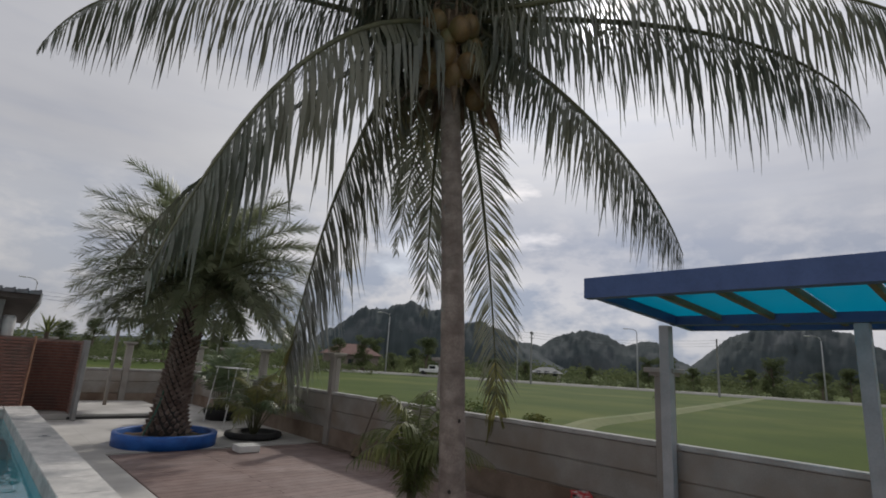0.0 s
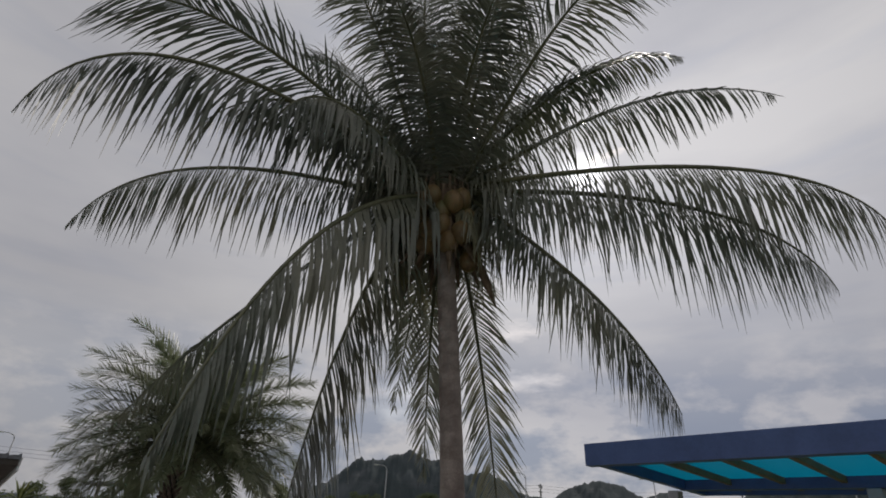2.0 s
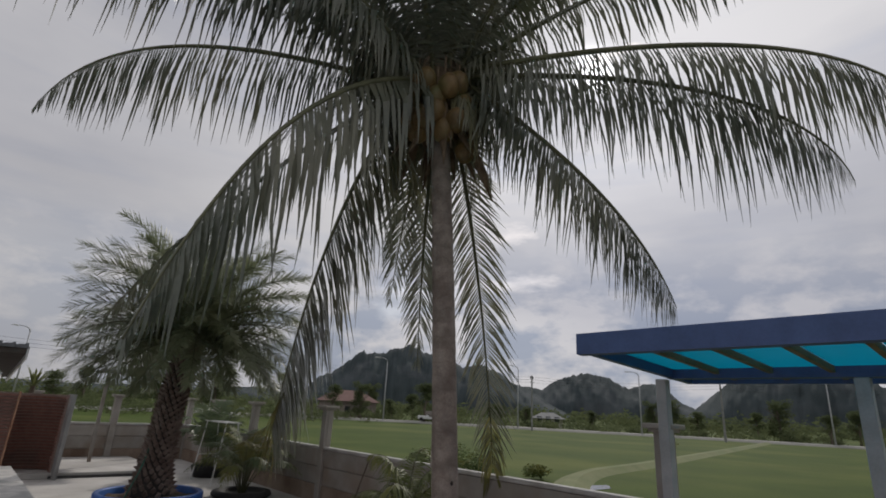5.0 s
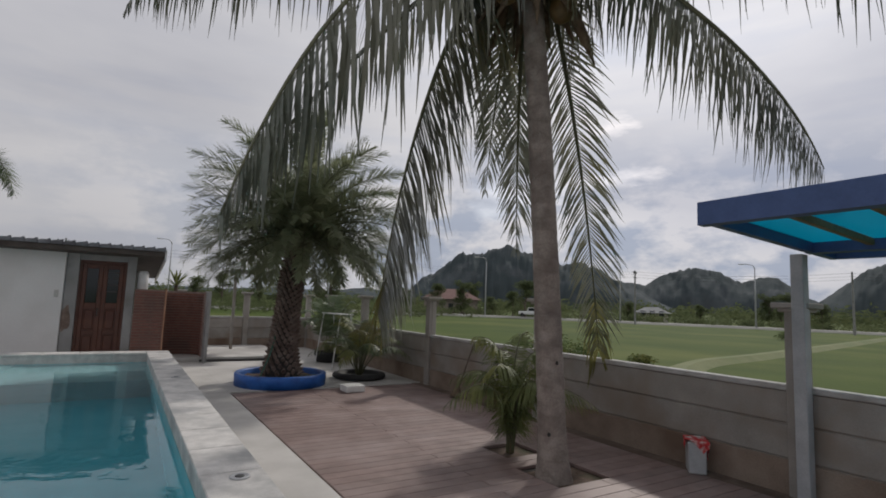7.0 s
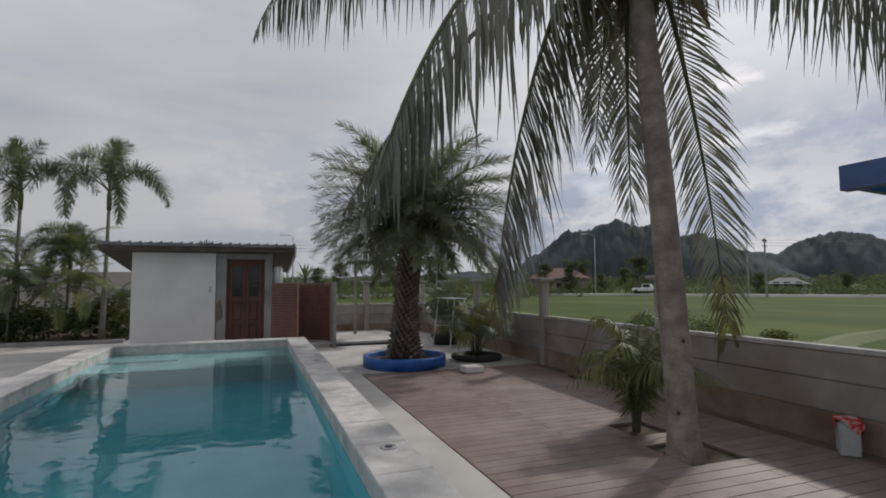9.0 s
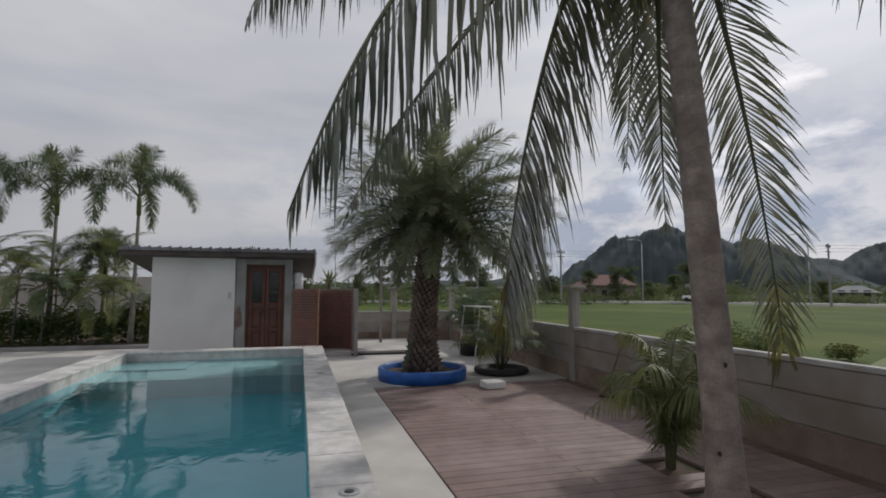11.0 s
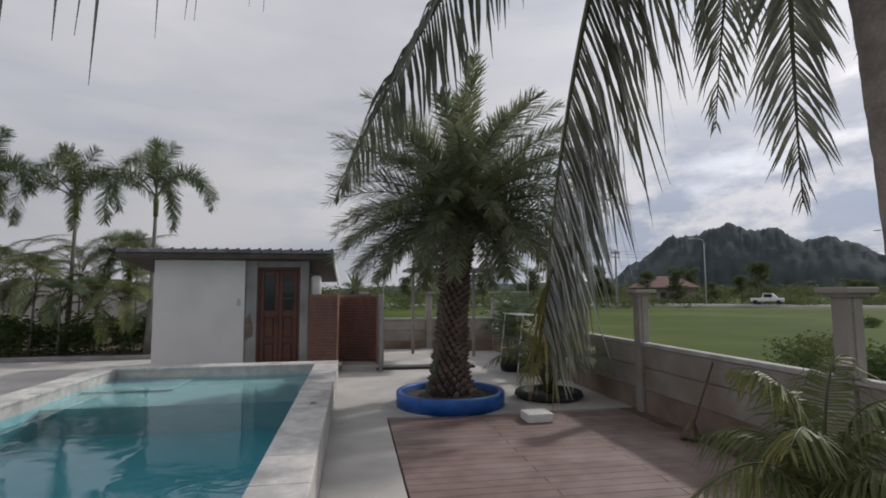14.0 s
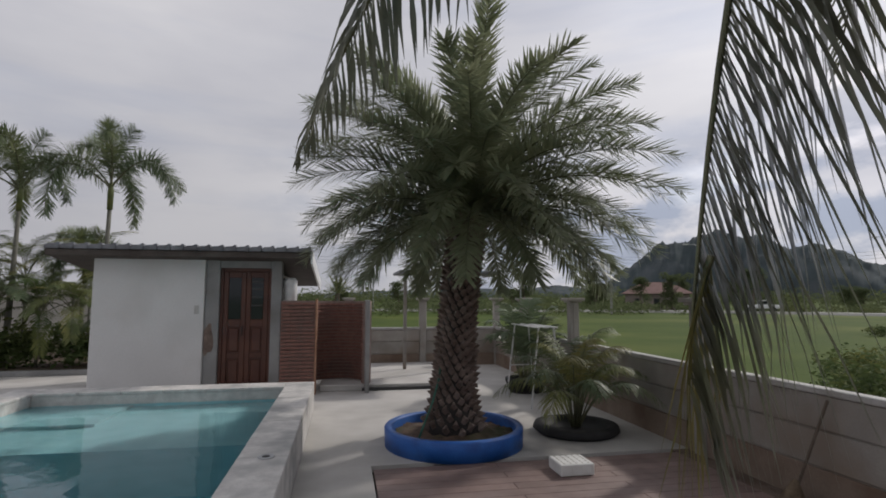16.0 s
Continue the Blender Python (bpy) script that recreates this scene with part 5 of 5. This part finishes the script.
# small shelter behind the date palm
shelter = thing("garden_shelter", (4.35, 15.6, 0), "small garden shelter with a thin dark flat roof", "shelter")
bm = box_bm(-1.0, 1.05, -0.7, 0.7, 2.12, 2.18, 0.01)
part("roof", bm, M["tile_roof"], shelter)
part("roof_edge", box_bm(1.052, 1.075, -0.7, 0.7, 2.09, 2.17), M["fascia"], shelter, "pale roof edge")
for x in (-0.75, 0.8):
    part("post", box_bm(x - 0.035, x + 0.035, 0.465, 0.535, 0.1 if x < 0.35 else 0.0, 2.12), M["fence"], shelter)

# ---- young palms ----
small = thing("young_coconut_palm", (4.64, 5.62, -0.03), "young coconut palm growing through a hole in the deck", "palm")
r7 = random.Random(8)
for k in range(11):
    a = k * 2.39996 + 0.4
    hd = Vector((math.cos(a), math.sin(a), 0))
    up = (1.0, 0.95, 0.85, 0.8, 0.7, 0.62, 0.55, 0.5, 0.45, 0.42, 0.40)[k]
    b = hd * 0.03
    mid = b + hd * (0.05 + 0.020 * k) + Vector((0, 0, 0.48 + 0.50 * up))
    tip = b + hd * (0.36 + 0.052 * k) + Vector((0, 0, 1.26 * up + 0.0))
    frond(small, b, mid, tip, r7, count=66, length=0.38, width=0.018, sag=1.1, r0=0.014, hang=0.35, ends=1.0, jitter=0.25, leaf="young_leaf", start=0.10)
part("stem", tube_bm([(0, 0, -0.02), (0, 0, 0.12), (0, 0, 0.24)], [0.045, 0.036, 0.02], 8), M["fibre"], small, "", True)

potted = thing("potted_palm", (5.10, 10.85, 0), "bushy yellow-green palm in a wide black rubber pot", "potted palm")
part("pot", lathe_bm([(0.30, 0.0), (0.46, 0.005), (0.52, 0.05), (0.50, 0.105), (0.43, 0.12), (0.38, 0.10), (0.36, 0.06), (0.0, 0.07)], 32), M["rubber"], potted, "black rubber tyre pot", True)
for k in range(22):
    a = k * 2.39996
    hd = Vector((math.cos(a), math.sin(a), 0))
    u = 1 - 0.034 * k
    mid = hd * (0.16 + 0.020 * k) + Vector((0, 0, 0.40 + 0.58 * u))
    tip = hd * (0.52 + 0.030 * k) + Vector((0, 0, 1.38 * u - 0.12))
    frond(potted, hd * 0.04 + Vector((0, 0, 0.05)), mid, tip, r7, count=58, length=0.30, width=0.013, sag=0.7, r0=0.011, leaf="frond_yellow" if k in (2, 5, 7) else ("young_leaf" if k % 3 else "fox_leaf"), start=0.25, hang=0.25, jitter=0.25, ends=1.0)
corner = thing("corner_palm", (5.45, 13.6, 0), "leafy green palm in the corner by the fence", "palm")
for k in range(13):
    a = k * 2.39996 + 1
    hd = Vector((math.cos(a), math.sin(a), 0))
    u = 1 - 0.04 * k
    frond(corner, hd * 0.04, hd * (0.18 + 0.02 * k) + Vector((0, 0, 0.5 + 0.6 * u)), hd * (0.42 + 0.03 * k) + Vector((0, 0, 1.6 * u)), r7, count=28, length=0.36, width=0.034, sag=0.7, r0=0.016, leaf="fox_leaf", start=0.3)
part("pot", lathe_bm([(0.0, 0.0), (0.28, 0.0), (0.36, 0.2), (0.36, 0.24), (0.30, 0.24), (0.28, 0.16), (0.0, 0.16)], 28), M["rubber"], corner, "black plastic pot", True)

# white metal stand by the fence
stand = thing("metal_stand", (5.28, 12.75, 0), "white metal folding stand with a slatted top", "stand")
for x, y, lx, ly in ((-0.12, -0.55, -0.26, -0.58), (0.12, -0.55, 0.22, -0.58), (-0.12, 0.55, -0.26, 0.58), (0.12, 0.55, 0.22, 0.58)):
    part("leg", tube_bm([(lx, ly, 0.0), (x, y, 1.18)], [0.014, 0.014], 8), M["white_metal"], stand)
for k in range(3):
    x = -0.14 + 0.14 * k
    part("slat", box_bm(x - 0.022, x + 0.022, -0.62, 0.62, 1.18, 1.20, 0.004), M["white_metal"], stand)
for y in (-0.57, 0.57):
    part("brace", tube_bm([(-0.2, y, 0.5), (0.18, y, 0.5)], [0.011, 0.011], 6), M["white_metal"], stand)

# ---- small things on the deck ----
grate = thing("drain_block", (4.42, 9.50, 0.004), "white plastic drain box with a grid top on the deck", "drain box")
part("box", box_bm(-0.165, 0.165, -0.15, 0.15, 0.0, 0.105, 0.008), M["grate"], grate)
for k in range(5):
    for j in range(5):
        x, y = -0.12 + 0.06 * k, -0.11 + 0.055 * j
        part("slot", box_bm(x - 0.006, x + 0.006, y - 0.012, y + 0.012, 0.106, 0.108), M["fence"], grate)
for k in range(4):
    part("side_rib", box_bm(-0.15 + 0.1 * k - 0.008, -0.15 + 0.1 * k + 0.008, -0.156, -0.1505, 0.02, 0.09), M["grate"], grate)

tin = thing("metal_tin", (5.83, 4.27, 0.003), "dull grey square tin by the fence", "tin")
bm = box_bm(-0.11, 0.11, -0.08, 0.08, 0.0, 0.29, 0.012)
part("body", bm, M["grey_steel"], tin)
part("rim", box_bm(-0.113, 0.113, -0.083, 0.083, 0.272, 0.283, 0.003), M["grey_steel"], tin)
tin.rotation_euler.z = 0.7
cloth = thing("red_cloth", (5.83, 4.27, 0.296), "crumpled red and white cloth hung over a tin", "cloth")
bm = bmesh.new()
bmesh.ops.create_grid(bm, x_segments=34, y_segments=34, size=0.17)
bmesh.ops.rotate(bm, cent=(0, 0, 0), matrix=Matrix.Rotation(0.785, 3, "Z"), verts=bm.verts)
for v in bm.verts:
    x, y = v.co.x + 0.02, v.co.y - 0.05
    n = 0.018 * noise.noise(Vector((x, y, 0)) * 16) + 0.010 * noise.noise(Vector((x, y, 3)) * 34)
    over_x, over_y = max(0.0, abs(x) - 0.118), max(0.0, abs(y) - 0.088)
    fall = over_x + over_y
    sx, sy = (1 if x > 0 else -1), (1 if y > 0 else -1)
    x = x - sx * over_x + (sx * (0.006 + abs(n)) if over_x else 0)
    y = y - sy * over_y + (sy * (0.006 + abs(n)) if over_y else 0)
    v.co = Vector((x, y, 0.012 + abs(n) - fall * 1.05))
part("fabric", bm, M["red_cloth"], cloth, "", True)
cloth.rotation_euler.z = 0.7

broom = thing("broom", (5.80, 8.38, 0.012), "worn broom with a dark head leaning on the fence", "broom")
part("handle", tube_bm([(0.0, 0.0, 0.12), (0.13, -0.20, 0.84)], [0.011, 0.011], 8), M["bark"], broom)
bm = tube_bm([(-0.06, -0.02, 0.0), (-0.03, -0.01, 0.10), (0.0, 0, 0.20)], [0.11, 0.075, 0.02], 9)
for v in bm.verts:
    v.co.x += 0.02 * noise.noise(v.co * 20)
part("head", bm, M["fibre"], broom, "dark frayed head")

for x, y in ((1.71, 4.66), (1.71, 9.07)):
    o = thing("pool_inlet", (x, y, CAP_Z + 0.002), "round grey metal cover set in the pool kerb", "cover", "kerb covers")
    part("rim", lathe_bm([(0.0, 0.0), (0.062, 0.0), (0.062, 0.006), (0.05, 0.009), (0.046, 0.004), (0.0, 0.004)], 24), M["grey_steel"], o, "", True)
    part("centre", lathe_bm([(0.0, 0.0045), (0.03, 0.0045), (0.028, 0.008), (0.0, 0.008)], 16), M["dark_gap"], o, "", True)

hose = thing("garden_hose", (DX - 0.3, DY, 0.0), "green garden hose leaning from the ring to the trunk", "hose")
part("hose", tube_bm([(-0.15, -0.35, 0.15), (-0.08, -0.30, 0.30), (0.02, -0.22, 0.50), (0.10, -0.14, 0.72), (0.13, -0.08, 0.85)], [0.011] * 5, 7), M["teal_hose"], hose, "", True)

# ---- pieces: coping slabs, then deck boards ----
def slab(x0, x1, y0, y1):
    g = 0.003
    part("coping_slab", box_bm(x0 + g, x1 - g, y0 + g, y1 - g, CAP_Z - 0.04, CAP_Z, 0.006), M["coping"], kerb)


n = 18
for k in range(n):
    y0, y1 = PY0 - CW + (PY1 - PY0 + 2 * CW) * k / n, PY0 - CW + (PY1 - PY0 + 2 * CW) * (k + 1) / n
    slab(PX1 - 0.012, PX1 + CW, y0, y1)
    slab(PX0 - CW, PX0 + 0.012, y0, y1)
n = 6
for k in range(n):
    x0, x1 = PX0 + 0.012 + (PX1 - PX0 - 0.024) * k / n, PX0 + 0.012 + (PX1 - PX0 - 0.024) * (k + 1) / n
    slab(x0, x1, PY1 - 0.012, PY1 + CW)
    slab(x0, x1, PY0 - CW, PY0 + 0.012)

deck = structure("deck", box_bm(2.60, FENCE_X - 0.30, -1.98, 9.98, -0.06, -0.034), M["joist"], "brown composite timber deck beside the pool", "deck")
BW = 0.145
HOLES = ((4.60, 4.80, 0.31, 0.24), (4.66, 5.62, 0.23, 0.20))


def board(x0, x1, y):
    if x1 - x0 > 0.03:
        part("board", box_bm(x0, x1, y + 0.003, y + BW - 0.003, -0.032, 0.0, 0.003), M["plank"], deck)


r8 = random.Random(2)
y, k = -2.0, 0
while y + BW <= 10.0:
    cuts = [2.585, 2.585 + (1.2 if k % 2 else 2.2), FENCE_X - 0.24]
    spans = list(zip(cuts, cuts[1:]))
    for hx, hy, hw, hd in HOLES:
        if abs(y + BW / 2 - hy) < hd:
            spans = [piece for a, b in spans for piece in ((a, min(b, hx - hw)), (max(a, hx + hw), b)) if piece[1] - piece[0] > 0.02]
    for a, b in spans:
        board(a + 0.002, b - 0.002, y)
    y += BW
    k += 1
bm = bmesh.new()
for hx, hy, hw, hd in HOLES:
    box_bm(hx - hw, hx + hw, hy - hd, hy + hd, -0.6, -0.032, 0, bm)
structure("hole_soil", bm, M["soil"], "dark soil in the openings of the deck", "soil")
